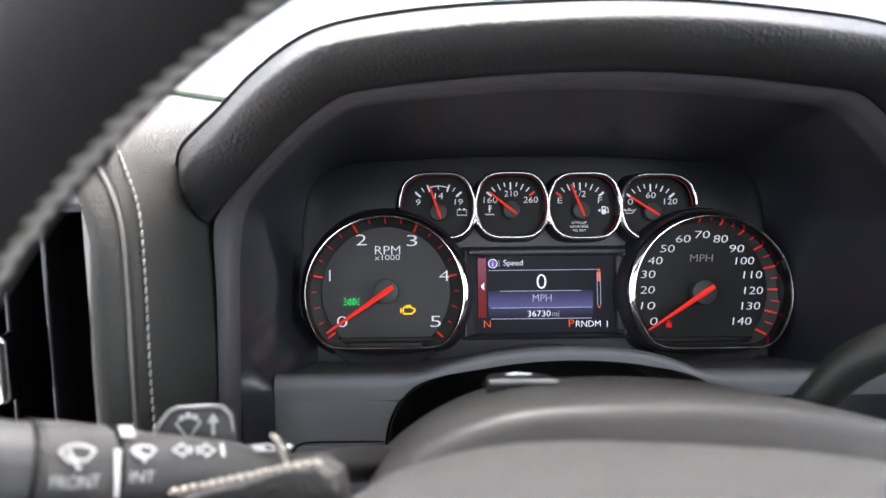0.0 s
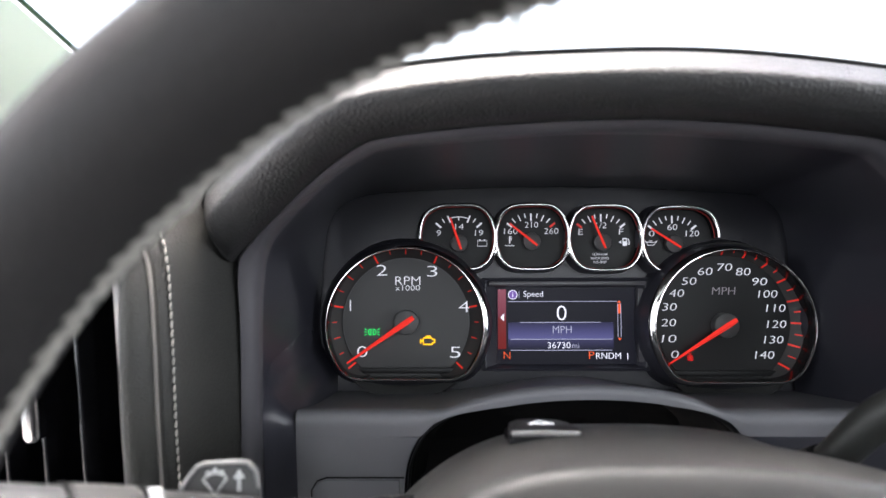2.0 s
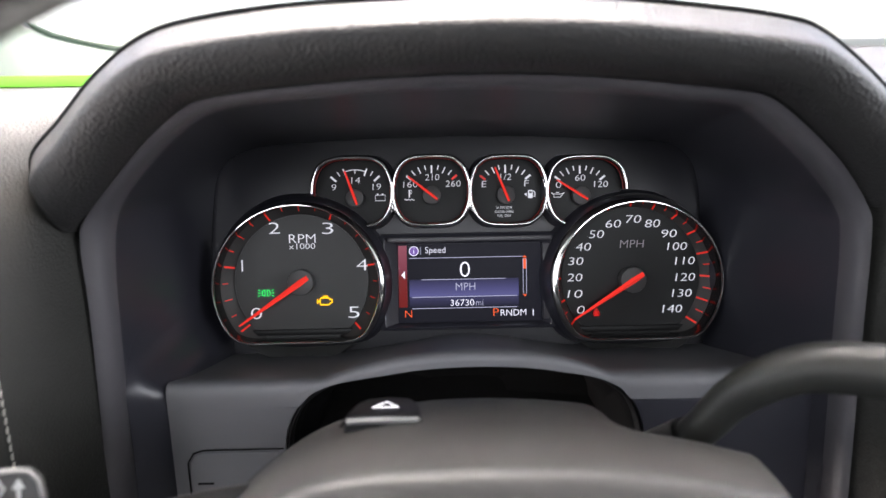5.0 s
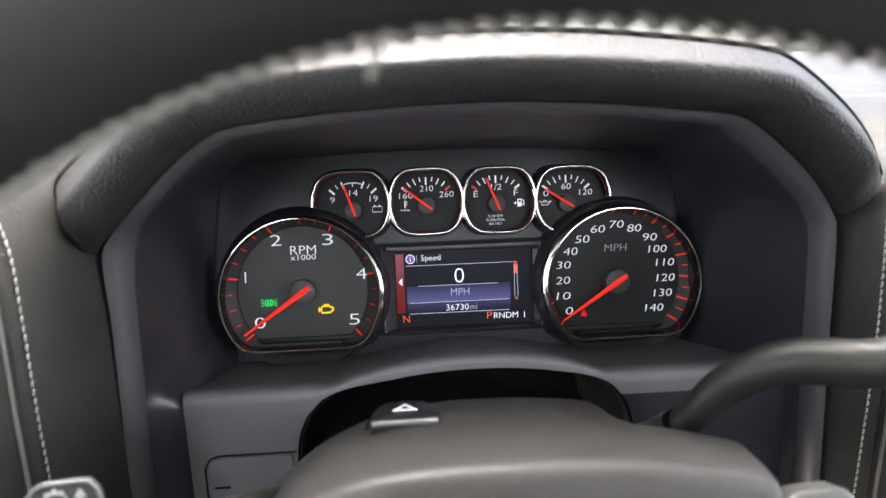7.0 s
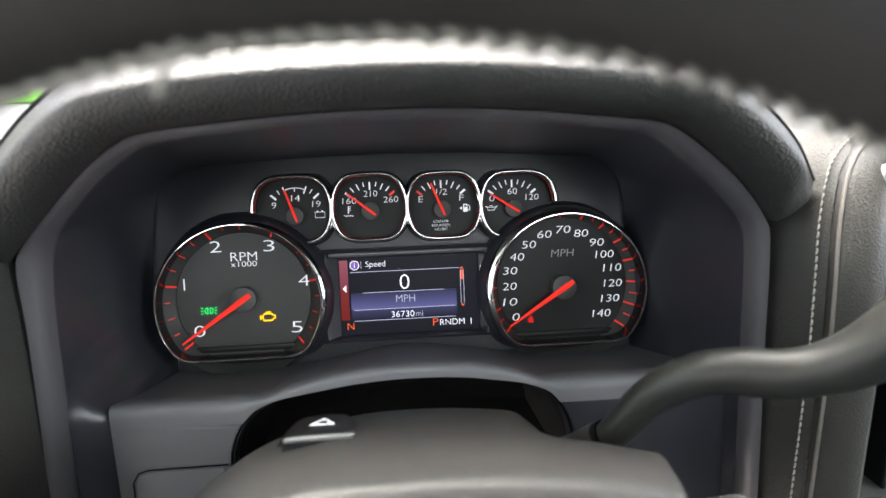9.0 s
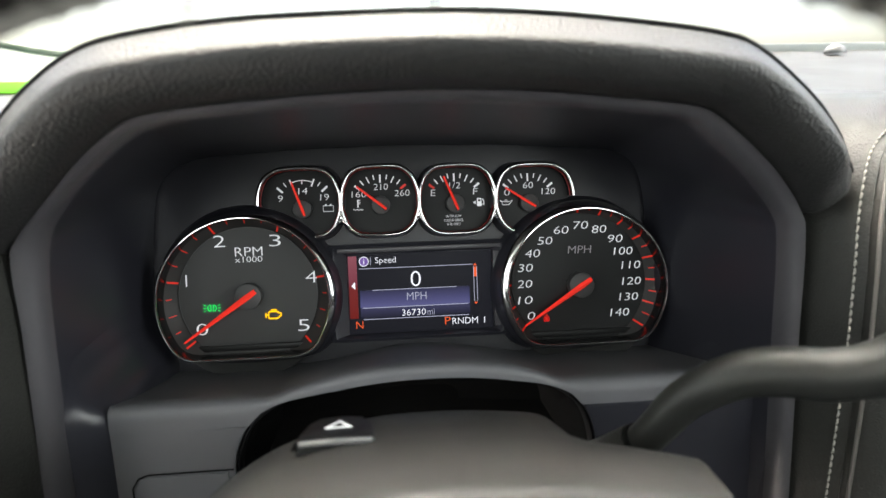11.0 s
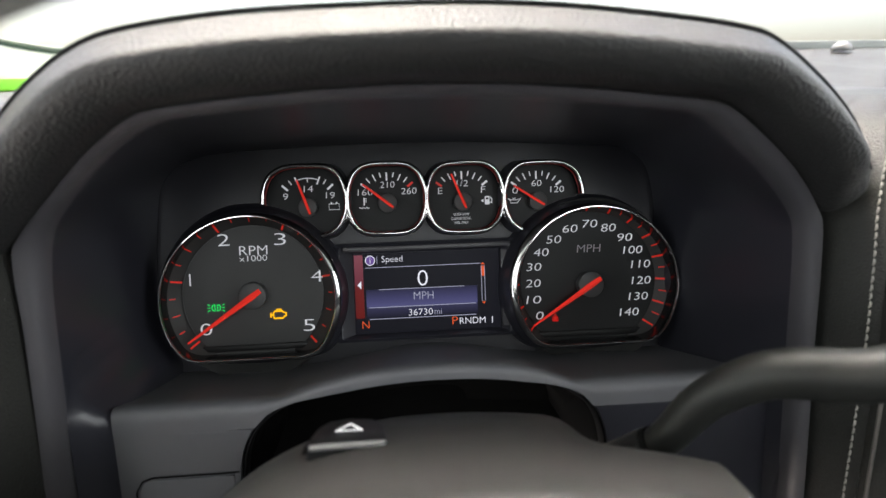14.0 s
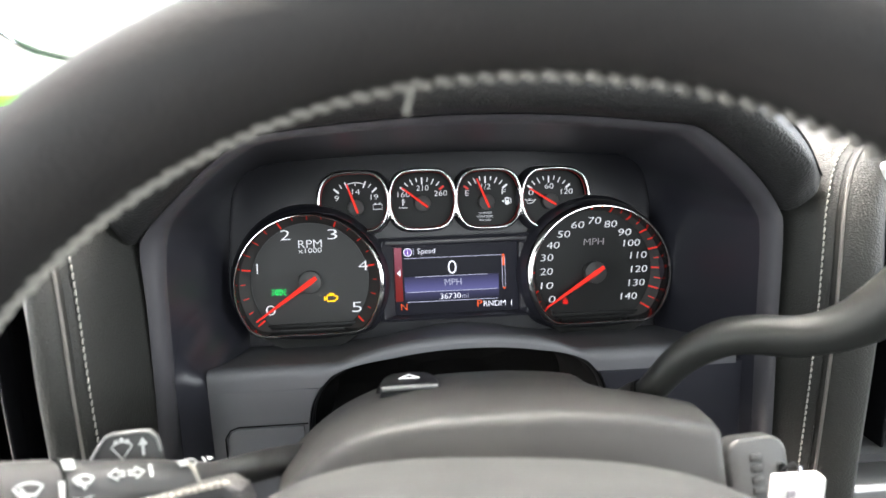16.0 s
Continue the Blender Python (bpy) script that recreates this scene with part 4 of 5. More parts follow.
loft("side_roll", dash_side(1, ROLL_R), DASH_SKIN, dash, "padded leatherette roll", angle=80)


def stitches(col, offset, parent, pitch=0.0037, r=0.0005):
    """A row of single stitches along a line, joined into one seam."""
    line = spline(col, int(sum((Vector(b) - Vector(a)).length for a, b in zip(col, col[1:])) / pitch * 2))
    verts, faces = [], []
    for i in range(0, len(line) - 2, 2):
        a, b = line[i] + offset, line[i + 1] + offset
        b = a + (b - a) * 1.7
        d = (b - a).normalized()
        side = d.cross(Vector((0, -1, 0.2))).normalized()
        up = side.cross(d)
        base = len(verts)
        for k, rr, lift in ((0.0, 0.35, -0.5), (0.2, 1.0, 0.3), (0.5, 1.1, 0.6), (0.8, 1.0, 0.3), (1.0, 0.35, -0.5)):
            c = a.lerp(b, k) + up * r * lift + side * (k - 0.5) * r * 0.8
            for t in range(6):
                an = math.pi * t / 3
                verts.append(c + r * rr * (math.cos(an) * side + math.sin(an) * up))
        for q in range(4):
            for t in range(6):
                u = (t + 1) % 6
                faces.append((base + q * 6 + t, base + q * 6 + u, base + (q + 1) * 6 + u, base + (q + 1) * 6 + t))
    return from_data("stitching", verts, faces, THREAD, parent, "row of pale thread stitches")


for prof, s in ((LEFT, -1), (RIGHT, 1)):
    x, y, zt = prof[2]
    col = dash_line(s, x, y, zt)[1:]
    stitches(col, Vector((0, -0.0008, 0.0004)), dash)
# edge of the leather fold as an added tube, its highlight painted in
for prof, s in ((ROLL_L, -1), (ROLL_R, 1)):
    x, y, zt = prof[1]
    tube("fold_edge", spline(dash_line(s, x, y - 0.0006, zt)[1:], 60), 0.0009, FOLD_EDGE, dash, "edge of the leather fold beside the seam, its highlight put into the colour", sides=8)


# ---- air vents beyond the rolls ----
def air_vent(s, x0, y0, z0, z1, label):
    vent = empty("air_vent", pose(s * x0, y0, 0), label=label, category="air vent")
    w = 0.11
    xs = (0.0, s * w)
    lo, hi = min(xs), max(xs)
    out, inn = rounded(lo - 0.004, hi + 0.004, z0 - 0.006, z1 + 0.006, 0.006, 4), rounded(lo, hi, z0, z1, 0.004, 4)
    loft("frame", [[(x, y, z) for x, z in o] for o, y in ((out, 0.012), (out, -0.004), (scaled(inn, 0, 0, 1.0), -0.005), (inn, 0.0), (inn, 0.05))], TRIM_DARK, vent, "dark vent frame", closed=True)
    prism("back", inn, 0.045, 0.05, BLACK, vent)
    for k in range(4):
        x = s * (0.0235 + 0.0168 * k)
        box("slat", (x - 0.0011, 0.000, z0), (x + 0.0011, 0.030, z1), GLOSS_BLACK, vent, "upright black slat", bevel=0.0009)
    xk = s * 0.0400
    tab = prism("tab", rounded(xk - 0.0036, xk + 0.0036, 1.283, 1.3125, 0.0035, 5), -0.010, -0.001, CHROME, vent, "chrome thumb tab", bevel=0.002, segments=3)
    return vent


tagged(box("trim_upright", (-0.2085, -0.157, 1.170), (-0.2035, -0.120, 1.3640), VENT_TRIM, None, bevel=0.002, segments=3), "pale satin strip beside the air vent", "trim")
air_vent(-1, 0.2095, -0.142, 1.170, 1.362, "black air vent with upright slats and a chrome tab")
air_vent(1, 0.2120, -0.122, 1.216, 1.354, "black air vent with upright slats")
# light panel over the left vent and pale trim under the right one
ob = box("vent_cap", (-0.36, -0.152, 1.364), (-0.2060, -0.09, 1.384), SILVER, None, bevel=0.004, segments=3)
tagged(ob, "pale satin trim strip above the vent", "trim")
ob = box("vent_cap", (0.2100, -0.130, 1.357), (0.36, -0.06, 1.384), SILVER, None, bevel=0.004, segments=3)
tagged(ob, "pale satin trim strip above the vent", "trim")
ob = box("trim_strip", (0.2105, -0.134, 1.186), (0.36, -0.06, 1.199), SILVER, None, bevel=0.004, segments=3)
tagged(ob, "pale satin trim strip under the vent", "trim")

# ---- dash top out to the windscreen ----
rows = []
for y, dz in ((-0.062, -0.010), (-0.05, 0.000), (0.0, 0.004), (0.1, 0.008), (0.25, 0.016), (0.42, 0.026), (0.50, 0.030)):
    rows.append([(x, y, 1.412 + dz + 0.014 * max(0, min(1, (x - 0.1) / 0.5)) * (y + 0.06)) for x in [-0.47 + 1.67 * i / 40 for i in range(41)]])
loft("top_skin", [[p for p in r if -0.26 < p[0] < 0.28] for r in rows[3:]], DASH_SKIN, dash, "leatherette dash top", angle=80)
for x0, x1, z1, lab in ((-0.47, -0.36, 1.40, "outer dash end"), (0.36, 1.20, 1.40, "passenger dash face")):
    loft("dash_face", [[(x, y, z) for x in (x0, (x0 + x1) / 2, x1)] for y, z in ((-0.06, 0.9), (-0.10, 1.15), (-0.105, 1.30), (-0.108, 1.388))], DASH_SKIN, dash, lab)
for s, x0, x1, dy, vt, zt in ((-1, 0.2010, 0.48, -0.032, 1.386, ZL - 0.011), (1, 0.2070, 1.20, -0.014, 1.384, ZR - 0.011)):
    prof = [(-0.06, vt), (dy - 0.115, vt), (dy - 0.119, vt + 0.003), (dy - 0.117, vt + 0.006), (dy - 0.100, zt - 0.008), (dy - 0.075, zt - 0.002), (dy - 0.035, zt + (0.003 if s < 0 else 0)), (0.06, zt + (0.012 if s < 0 else 0.008)), (0.20, zt + (0.020 if s < 0 else 0.034)), (0.47, zt + (0.036 if s < 0 else 0.074))]
    loft("dash_brow", [[(s * (x0 + (x1 - x0) * k / 10 + (0.024 * max(0, min(1, (y - dy + 0.115) / 0.08)) if s < 0 else float(np.interp(y, (-0.130, -0.089, -0.049), (0.004, 0.034, 0.052))))), y, z) for k in range(11)] for y, z in prof], DASH_SKIN, dash, "leatherette brow and dash top", angle=75)
dome = empty("light_sensor", label="small dark dome sensor on the dash top", category="sensor")
bm = bmesh.new()
bmesh.ops.create_uvsphere(bm, u_segments=20, v_segments=10, radius=0.011)
for v in bm.verts:
    v.co = Vector((v.co.x + 0.470, v.co.y + 0.305, max(-0.001, v.co.z * 0.8) + 1.4515))
part("dome", bm, SENSOR, dome)
ob = box("defroster_grille", (0.30, 0.36, 1.452), (0.95, 0.40, 1.4655), GRILLE, None, bevel=0.002)
tagged(ob, "grey defroster slot along the windscreen base", "air grille")
# added strip: paints the lime fringe of bright light where dash meets pillar
ob = box("fringe_strip", (-0.440, 0.225, 1.4232), (-0.270, 0.250, 1.4330), LIME, None, bevel=0.0005)
tagged(ob, "thin lime green strip standing in for a fringe of light along the dash", "label")

# ---- steering column ----
column = empty("steering_column", label="black plastic steering column shroud with a hazard button", category="steering column")
CX = -0.007


def shroud_section(y, hw, crown, drop, xr, p=3.6):
    """Left flank rounds off slowly; the right one is nearly flat, then turns down sharply at xr."""
    row = []
    for i in range(21):
        u = (1 - i / 20) ** 0.8
        row.append(Vector((CX - 0.965 * hw * u, y, crown - drop * u ** p)))
    r = 0.0055
    flat = xr - r - CX
    for i in range(1, 15):
        x = flat * i / 14
        row.append(Vector((CX + x, y, crown - 1.7 * x * x)))
    slope = math.atan(3.4 * flat)
    c = row[-1] - r * Vector((math.sin(slope), 0, math.cos(slope)))
    for i in range(1, 9):
        a = slope + (math.pi / 2 - 0.12 - slope) * i / 8
        row.append(c + r * Vector((math.sin(a), 0, math.cos(a))))
    for v in row:
        t, u = min(1.0, max(0.0, (v.x - 0.036) / 0.026)), min(1.0, max(0.0, (y + 0.192) / 0.016))
        v.z -= 0.024 * t * t * (3 - 2 * t) * u * u * (3 - 2 * u)
    return [Vector((row[0].x + 0.004, y, 1.18))] + row + [Vector((row[-1].x + 0.003, y, 1.18))]


loft("upper_shroud", [shroud_section(*q) for q in ((-0.0840, 0.076, 1.2500, 0.030, 0.071, 2.6), (-0.0900, 0.079, 1.2620, 0.031, 0.073, 2.6), (-0.0980, 0.082, 1.2665, 0.032, 0.075, 2.6), (-0.1090, 0.086, 1.2722, 0.032, 0.078, 2.6), (-0.1220, 0.090, 1.2786, 0.033, 0.082, 2.6), (-0.1340, 0.0920, 1.2845, 0.034, 0.0850, 2.6), (-0.145, 0.0932, 1.2895, 0.034, 0.0865, 2.8), (-0.157, 0.0935, 1.2944, 0.034, 0.087, 3.0), (-0.170, 0.0935, 1.2985, 0.033, 0.087, 3.1),
                                                 (-0.176, 0.0930, 1.2999, 0.033, 0.087, 3.2), (-0.180, 0.0927, 1.3008, 0.033, 0.087, 3.3), (-0.184, 0.0924, 1.3017, 0.033, 0.087, 3.3), (-0.188, 0.0921, 1.3026, 0.0325, 0.087, 3.4), (-0.191, 0.0918, 1.3032, 0.0322, 0.0868, 3.4), (-0.195, 0.0915, 1.3040, 0.032, 0.0862, 3.5), (-0.218, 0.0890, 1.3090, 0.031, 0.0800, 3.9), (-0.229, 0.0878, 1.3111, 0.030, 0.0765, 4.0), (-0.2328, 0.0872, 1.3115, 0.030, 0.0755, 4.0), (-0.2355, 0.0867, 1.3104, 0.030, 0.0747, 4.0), (-0.2375, 0.0862, 1.3075, 0.030, 0.0742, 4.0), (-0.2420, 0.0850, 1.2985, 0.030, 0.0735, 4.0),
                                                 (-0.2490, 0.0835, 1.2860, 0.028, 0.0730, 4.0), (-0.2560, 0.0815, 1.2700, 0.026, 0.072, 4.0), (-0.2620, 0.078, 1.2580, 0.024, 0.070, 4.0), (-0.2600, 0.070, 1.2400, 0.020, 0.066, 4.0))],
     SHROUD, column, "satin black upper shroud", angle=75)
tube("column_core", [(CX, -0.20, 1.215), (CX, -0.335, 1.262)], 0.045, BLACK, column, sides=24)
# hazard button
HB = pose(-0.0405, -0.171, 1.2982, -14, 0, 0)
outline = [(-0.0128, -0.016), (0.0128, -0.016), (0.0126, -0.006), (0.0112, 0.006), (0.0080, 0.0135), (0.0, 0.0165), (-0.0080, 0.0135), (-0.0112, 0.006), (-0.0126, -0.006)]
bm = bmesh.new()
lo = [bm.verts.new(HB @ Vector((x * 1.03, y, -0.008))) for x, y in outline]
m1 = [bm.verts.new(HB @ Vector((x, y, 0.0010))) for x, y in outline]
m2 = [bm.verts.new(HB @ Vector((x * 0.94, y * 0.94, 0.0016))) for x, y in outline]
for a, b in ((lo, m1), (m1, m2)):
    for i in range(len(outline)):
        j = (i + 1) % len(outline)
        bm.faces.new((a[i], a[j], b[j], b[i]))
bm.faces.new(m2)
button = part("hazard_button", bm, GAP_RIM, column, "black hazard button")
edge = [HB @ Vector((-0.0120, -0.0163, 0.0004)), HB @ Vector((0.0, -0.0165, 0.0006)), HB @ Vector((0.0120, -0.0163, 0.0004))]
tube("front_edge", spline(edge, 9), 0.0011, WORN_EDGE, button, "paler worn front edge", sides=10)
loft("slot", [[HB @ Vector((x * k, y * k - 0.0003, z)) for x, y in outline] for k, z in ((1.14, -0.0010), (1.02, -0.0012))], BLACK, button, closed=True)
TRI = [(-0.0040, -0.0040), (0.0040, -0.0040), (0.0, 0.0050)]
HM = HB @ Matrix.Rotation(radians(-90), 4, "X") @ Matrix.Translation((0, -0.0021, 0))
strip("triangle", TRI, 0.0016, 0.0, WHITE_INK, button, closed=True, m=HM)

# ---- steering wheel ----
WC = Vector((-0.0220, -0.3313, 1.2719))
WM = Matrix.Translation(WC) @ Matrix.Rotation(radians(-8.8), 4, "Z") @ Matrix.Rotation(radians(-8.0), 4, "X")
wheel = empty("steering_wheel", WM, label="black leather steering wheel with laced pale stitching", category="steering wheel")
WR, WT = 0.1722, 0.0150
rings = []
for i in range(145):
    a = 2 * math.pi * i / 144
    c = Vector((math.cos(a), 0, math.sin(a)))
    rings.append([c * WR + WT * (math.cos(t) * c * 0.98 + math.sin(t) * Vector((0, 1.12, 0))) for t in [2 * math.pi * k / 24 for k in range(24)]])
loft("rim", rings, RIM_LEATHER, wheel, "black leather rim", closed=True)
# laced seam on the inner side of the rim
verts, faces = [], []
N = 225
for i in range(N):
    a0 = 2 * math.pi * i / N
    a1 = a0 + 2 * math.pi * 1.12 / N
    base = len(verts)
    wob = 0.02 * math.sin(i * 2.7)
    for k in range(6):
        a = a0 + (a1 - a0) * k / 5
        c = Vector((math.cos(a), 0, math.sin(a)))
        t = math.pi + (-0.10 + 0.20 * k / 5) + wob
        lift = WT * 1.0 + 0.0005 * math.sin(math.pi * k / 5)
        p = c * WR + lift * (math.cos(t) * c + math.sin(t) * Vector((0, 1.12, 0)))
        for q in range(6):
            an = math.pi * q / 3
            verts.append(p + 0.00120 * (0.15 + 0.85 * math.sin(math.pi * (0.06 + 0.88 * k / 5))) * (math.cos(an) * c + math.sin(an) * Vector((0, 1, 0))))
    for k in range(5):
        for q in range(6):
            u = (q + 1) % 6
            faces.append((base + k * 6 + q, base + k * 6 + u, base + (k + 1) * 6 + u, base + (k + 1) * 6 + q))
from_data("stitching", verts, faces, RIM_THREAD, wheel, "laced pale thread along the inner rim")
tube("loose_thread", [(-0.0205, -0.001, 0.1572), (-0.0216, -0.004, 0.1535), (-0.0226, -0.005, 0.1490)], 0.0006, RIM_THREAD, wheel, "short loose thread end", sides=6)
# airbag cover and spokes
rows = []
for k, y in ((0.98, 0.060), (1.0, 0.044), (0.992, 0.038), (0.97, 0.033), (0.92, 0.026), (0.82, 0.017), (0.65, 0.008), (0.4, 0.002), (0.2, 0.0), (0.02, 0.0)):
    row = []
    for i in range(64):
        a = 2 * math.pi * i / 64
        c, s = math.cos(a), math.sin(a)
        x = 0.100 * math.copysign(abs(c) ** 0.7, c)
        z = (0.056 if s > 0 else 0.075) * math.copysign(abs(s) ** 0.85, s) - 0.004
        row.append((x * k, y, -0.004 + (z + 0.004) * k))
    rows.append(row)
loft("airbag_cover", rows, HUB_PAD, wheel, "grey grained airbag cover", closed=True, angle=75)
pod = prism("switch_pod", [(-0.128, -0.010), (-0.084, -0.010), (-0.0835, 0.0335), (-0.0855, 0.0392), (-0.0905, 0.0418), (-0.0985, 0.0402), (-0.1100, 0.0362), (-0.1280, 0.0312)], 0.0565, 0.0660, LEATHER, wheel, "leather-covered switch pod on the spoke", bevel=0.003, segments=3)
for i in range(16):
    a = Vector((-0.0890 - 0.0025 * i, 0.0572, 0.0424 - 0.00064 * i))
    tube("stitch", [a, a + Vector((-0.0012, -0.0009, 0.0006)), a + Vector((-0.0030, 0.0002, -0.0004))], [0.0007, 0.0010, 0.0007], RIM_THREAD, pod, sides=6)
tube("loose_thread", [(-0.0975, 0.0572, 0.0405), (-0.0988, 0.0568, 0.0440), (-0.1006, 0.0570, 0.0478), (-0.1022, 0.0575, 0.0488)], [0.0004, 0.0006, 0.0008, 0.0005], RIM_THREAD, pod, "frayed thread end", sides=6)
for s in (-1, 1):
    path = spline([(s * 0.080, 0.030, 0.022), (s * 0.110, 0.026, 0.022), (s * 0.140, 0.014, 0.014), (s * 0.172, 0.0, 0.004)], 14)
    spoke = tube("spoke", path, [0.034, 0.0335, 0.033, 0.032, 0.031, 0.030, 0.028, 0.026, 0.025, 0.024, 0.023, 0.023, 0.023, 0.024], LEATHER, wheel, "leather spoke", flat=0.5, sides=20)
tube("lower_spoke", [(0, 0.004, -0.07), (0, 0.004, -0.12), (0, 0.0, -0.172)], [0.03, 0.026, 0.024], SILVER, wheel, "satin lower spoke", flat=0.5)

# ---- turn signal stalk ----
stalk = empty("turn_signal_stalk", label="dark grey turn signal stalk with white wiper symbols", category="control stalk")
AX = [Vector(p) for p in ((-0.2150, -0.2960, 1.3230), (-0.1750, -0.2620, 1.3045), (-0.1550, -0.2450, 1.2965), (-0.1270, -0.2250, 1.2870), (-0.0980, -0.1950, 1.2765), (-0.0750, -0.1720, 1.2660))]
line = spline(AX, 60)
rad = [0.0168 - 0.00012 * min(i, 20) - 0.00026 * min(13, max(0, i - 20)) - 0.0007 * min(7, max(0, i - 33)) for i in range(60)]
body = tube("stalk_body", line, rad, STALK_PLASTIC, stalk, "dark grey stalk", sides=24)
tube("turn_ring", line[18:24], [r * 1.05 for r in rad[18:24]], SHROUD, stalk, "turning wiper ring", sides=24)
for i0 in (17, 23):
    tube("groove", [line[i0].lerp(line[i0 + 1], k) for k in (0.35, 0.62)], [rad[i0] * 1.056] * 2, BLACK, stalk, "dark groove", sides=24)


def on_stalk(i, up=35.0, lift=0.0005):
    """A flat frame on the stalk's skin, facing back and up: x along it, z up its side, y into it."""
    p, q = line[i], line[i + 1]
    d = (q - p).normalized()
    n = Vector((0, -1, 0))
    n = (n - d * n.dot(d)).normalized()
    n = Matrix.Rotation(radians(-up), 3, d) @ n
    if n.z < 0:
        n = Matrix.Rotation(radians(2 * up), 3, d) @ n
    z = n.cross(d) if n.cross(d).z > 0 else d.cross(n)
    o = p + n * (rad[i] * 1.055 + lift)
    return Matrix((( d.x, -n.x, z.x, o.x), (d.y, -n.y, z.y, o.y), (d.z, -n.z, z.z, o.z), (0, 0, 0, 1)))


def wiper_symbol(m, parent, k=1.0, name="wiper_symbol"):
    strip(name, [(x * k, z * k) for x, z in disc(0, -0.0026, 0.0062, 10, 50, 130)] + [(x * k, z * k) for x, z in disc(0, -0.0026, 0.0026, 6, 130, 50)], 0.0006, 0, STALK_INK, parent, closed=True, m=m)
    strip(name, [(0.0006 * k, -0.0026 * k), (-0.0020 * k, 0.0022 * k)], 0.0007, 0, STALK_INK, parent, m=m)


M0 = on_stalk(20, 54)
wiper_symbol(M0, stalk)
text("lettering", "FRONT", 0.0, 0.0, 0.0030, 0.0, STALK_INK, stalk, width=0.0105, m=on_stalk(20, 35))
M1 = on_stalk(24, 84)
for k in range(3):
    strip("interval_mark", [(-0.0018, 0.003 - k * 0.0017), (0.0018, 0.003 - k * 0.0017)], 0.0010, 0, STALK_INK, stalk, m=M1)
plate("interval_mark", [(-0.0008, 0.003), (0.0008, 0.003), (0.0003, -0.009), (-0.0003, -0.009)], 0, STALK_INK, stalk, m=on_stalk(24, 52) @ Matrix.Translation((-0.0030, 0, 0)))
wiper_symbol(on_stalk(26, 58) @ Matrix.Translation((-0.0026, 0, 0)), stalk, 0.74)
text("lettering", "INT", 0.0, 0.0, 0.0026, 0.0, STALK_INK, stalk, width=0.0058, m=on_stalk(26, 36) @ Matrix.Translation((-0.0026, 0, 0)))
MA = on_stalk(30, 68) @ Matrix.Translation((-0.0023, 0, 0))
for s in (-1, 1):
    strip("arrow_symbol", [(s * 0.0008, 0.0008), (s * 0.0028, 0.0008), (s * 0.0028, 0.0022), (s * 0.0056, 0.0), (s * 0.0028, -0.0022), (s * 0.0028, -0.0008), (s * 0.0008, -0.0008)], 0.0005, 0, STALK_INK, stalk, closed=True, m=MA)
strip("arrow_symbol", [(0.0078, 0.0024), (0.0078, -0.0022)], 0.0009, 0, STALK_INK, stalk, m=MA)
MB = on_stalk(36, 88) @ Matrix.Translation((0.0033, 0, 0))
for k in range(3):
    strip("beam_symbol", [(-0.0070, 0.0014 - 0.0013 * k), (-0.0034, 0.0014 - 0.0013 * k)], 0.0006, 0, STALK_INK, stalk, m=MB)
strip("beam_symbol", disc(-0.0020, 0, 0.0018, 14), 0.0005, 0, STALK_INK, stalk, closed=True, m=MB)
strip("beam_symbol", [(0.0030, -0.0016), (0.0030, 0.0016)], 0.0007, 0, STALK_INK, stalk, m=MB)
plate("beam_symbol", [(0.0046, 0.0014), (0.0068, 0.0002), (0.0046, -0.0012)], 0, STALK_INK, stalk, m=MB)
# washer paddle behind the stalk
PM = pose(-0.1437, -0.2250, 1.2950, -14, 0, 10) @ Matrix.Scale(0.93, 4)
bm = bmesh.new()
o = [(-0.0160, -0.004), (0.0130, -0.004), (0.0128, 0.0060), (0.0118, 0.0115), (0.0092, 0.0145), (0.0060, 0.0150), (-0.0050, 0.0152), (-0.0075, 0.0142), (-0.0100, 0.0110), (-0.0135, 0.0055)]
fa = [bm.verts.new(PM @ Vector((x, -0.0012, z))) for x, z in o]
fa2 = [bm.verts.new(PM @ Vector((x * 0.92, -0.0018, 0.002 + (z - 0.002) * 0.92))) for x, z in o]
fb = [bm.verts.new(PM @ Vector((x, 0.0012, z))) for x, z in o]
for p, q in ((fa, fb), (fa, fa2)):
    for i in range(len(o)):
        j = (i + 1) % len(o)
        bm.faces.new((p[i], p[j], q[j], q[i]))
bm.faces.new(fa2)
bm.faces.new(fb)
rim_line = [PM @ Vector((x * 0.96, -0.0016, 0.002 + (z - 0.002) * 0.96)) for x, z in o[2:]]
paddle = part("washer_paddle", bm, STALK_PLASTIC, stalk, "flat washer paddle")
tube("paddle_edge", rim_line, 0.0006, WORN_EDGE, paddle, "paler edge", sides=8)
PY = PM @ Matrix.Translation((0.0002, -0.0022, 0.0032))
strip("washer_symbol", [(x, z + 0.001) for x, z in disc(-0.0015, 0.0026, 0.0048, 8, 40, 140)] + [(-0.0015, 0.0016)], 0.0006, 0, STALK_INK, paddle, closed=True, m=PY)
for k in (-1, 0, 1):
    plate("washer_symbol", disc(-0.0015 + k * 0.0020, 0.0084 + (0.0008 if k == 0 else 0), 0.0009, 8), 0, STALK_INK, paddle, m=PY)
strip("washer_symbol", [(0.0060, 0.0022), (0.0060, 0.0066)], 0.0009, 0, STALK_INK, paddle, m=PY)
plate("washer_symbol", [(0.0042, 0.0062), (0.0078, 0.0062), (0.0060, 0.0092)], 0, STALK_INK, paddle, m=PY)

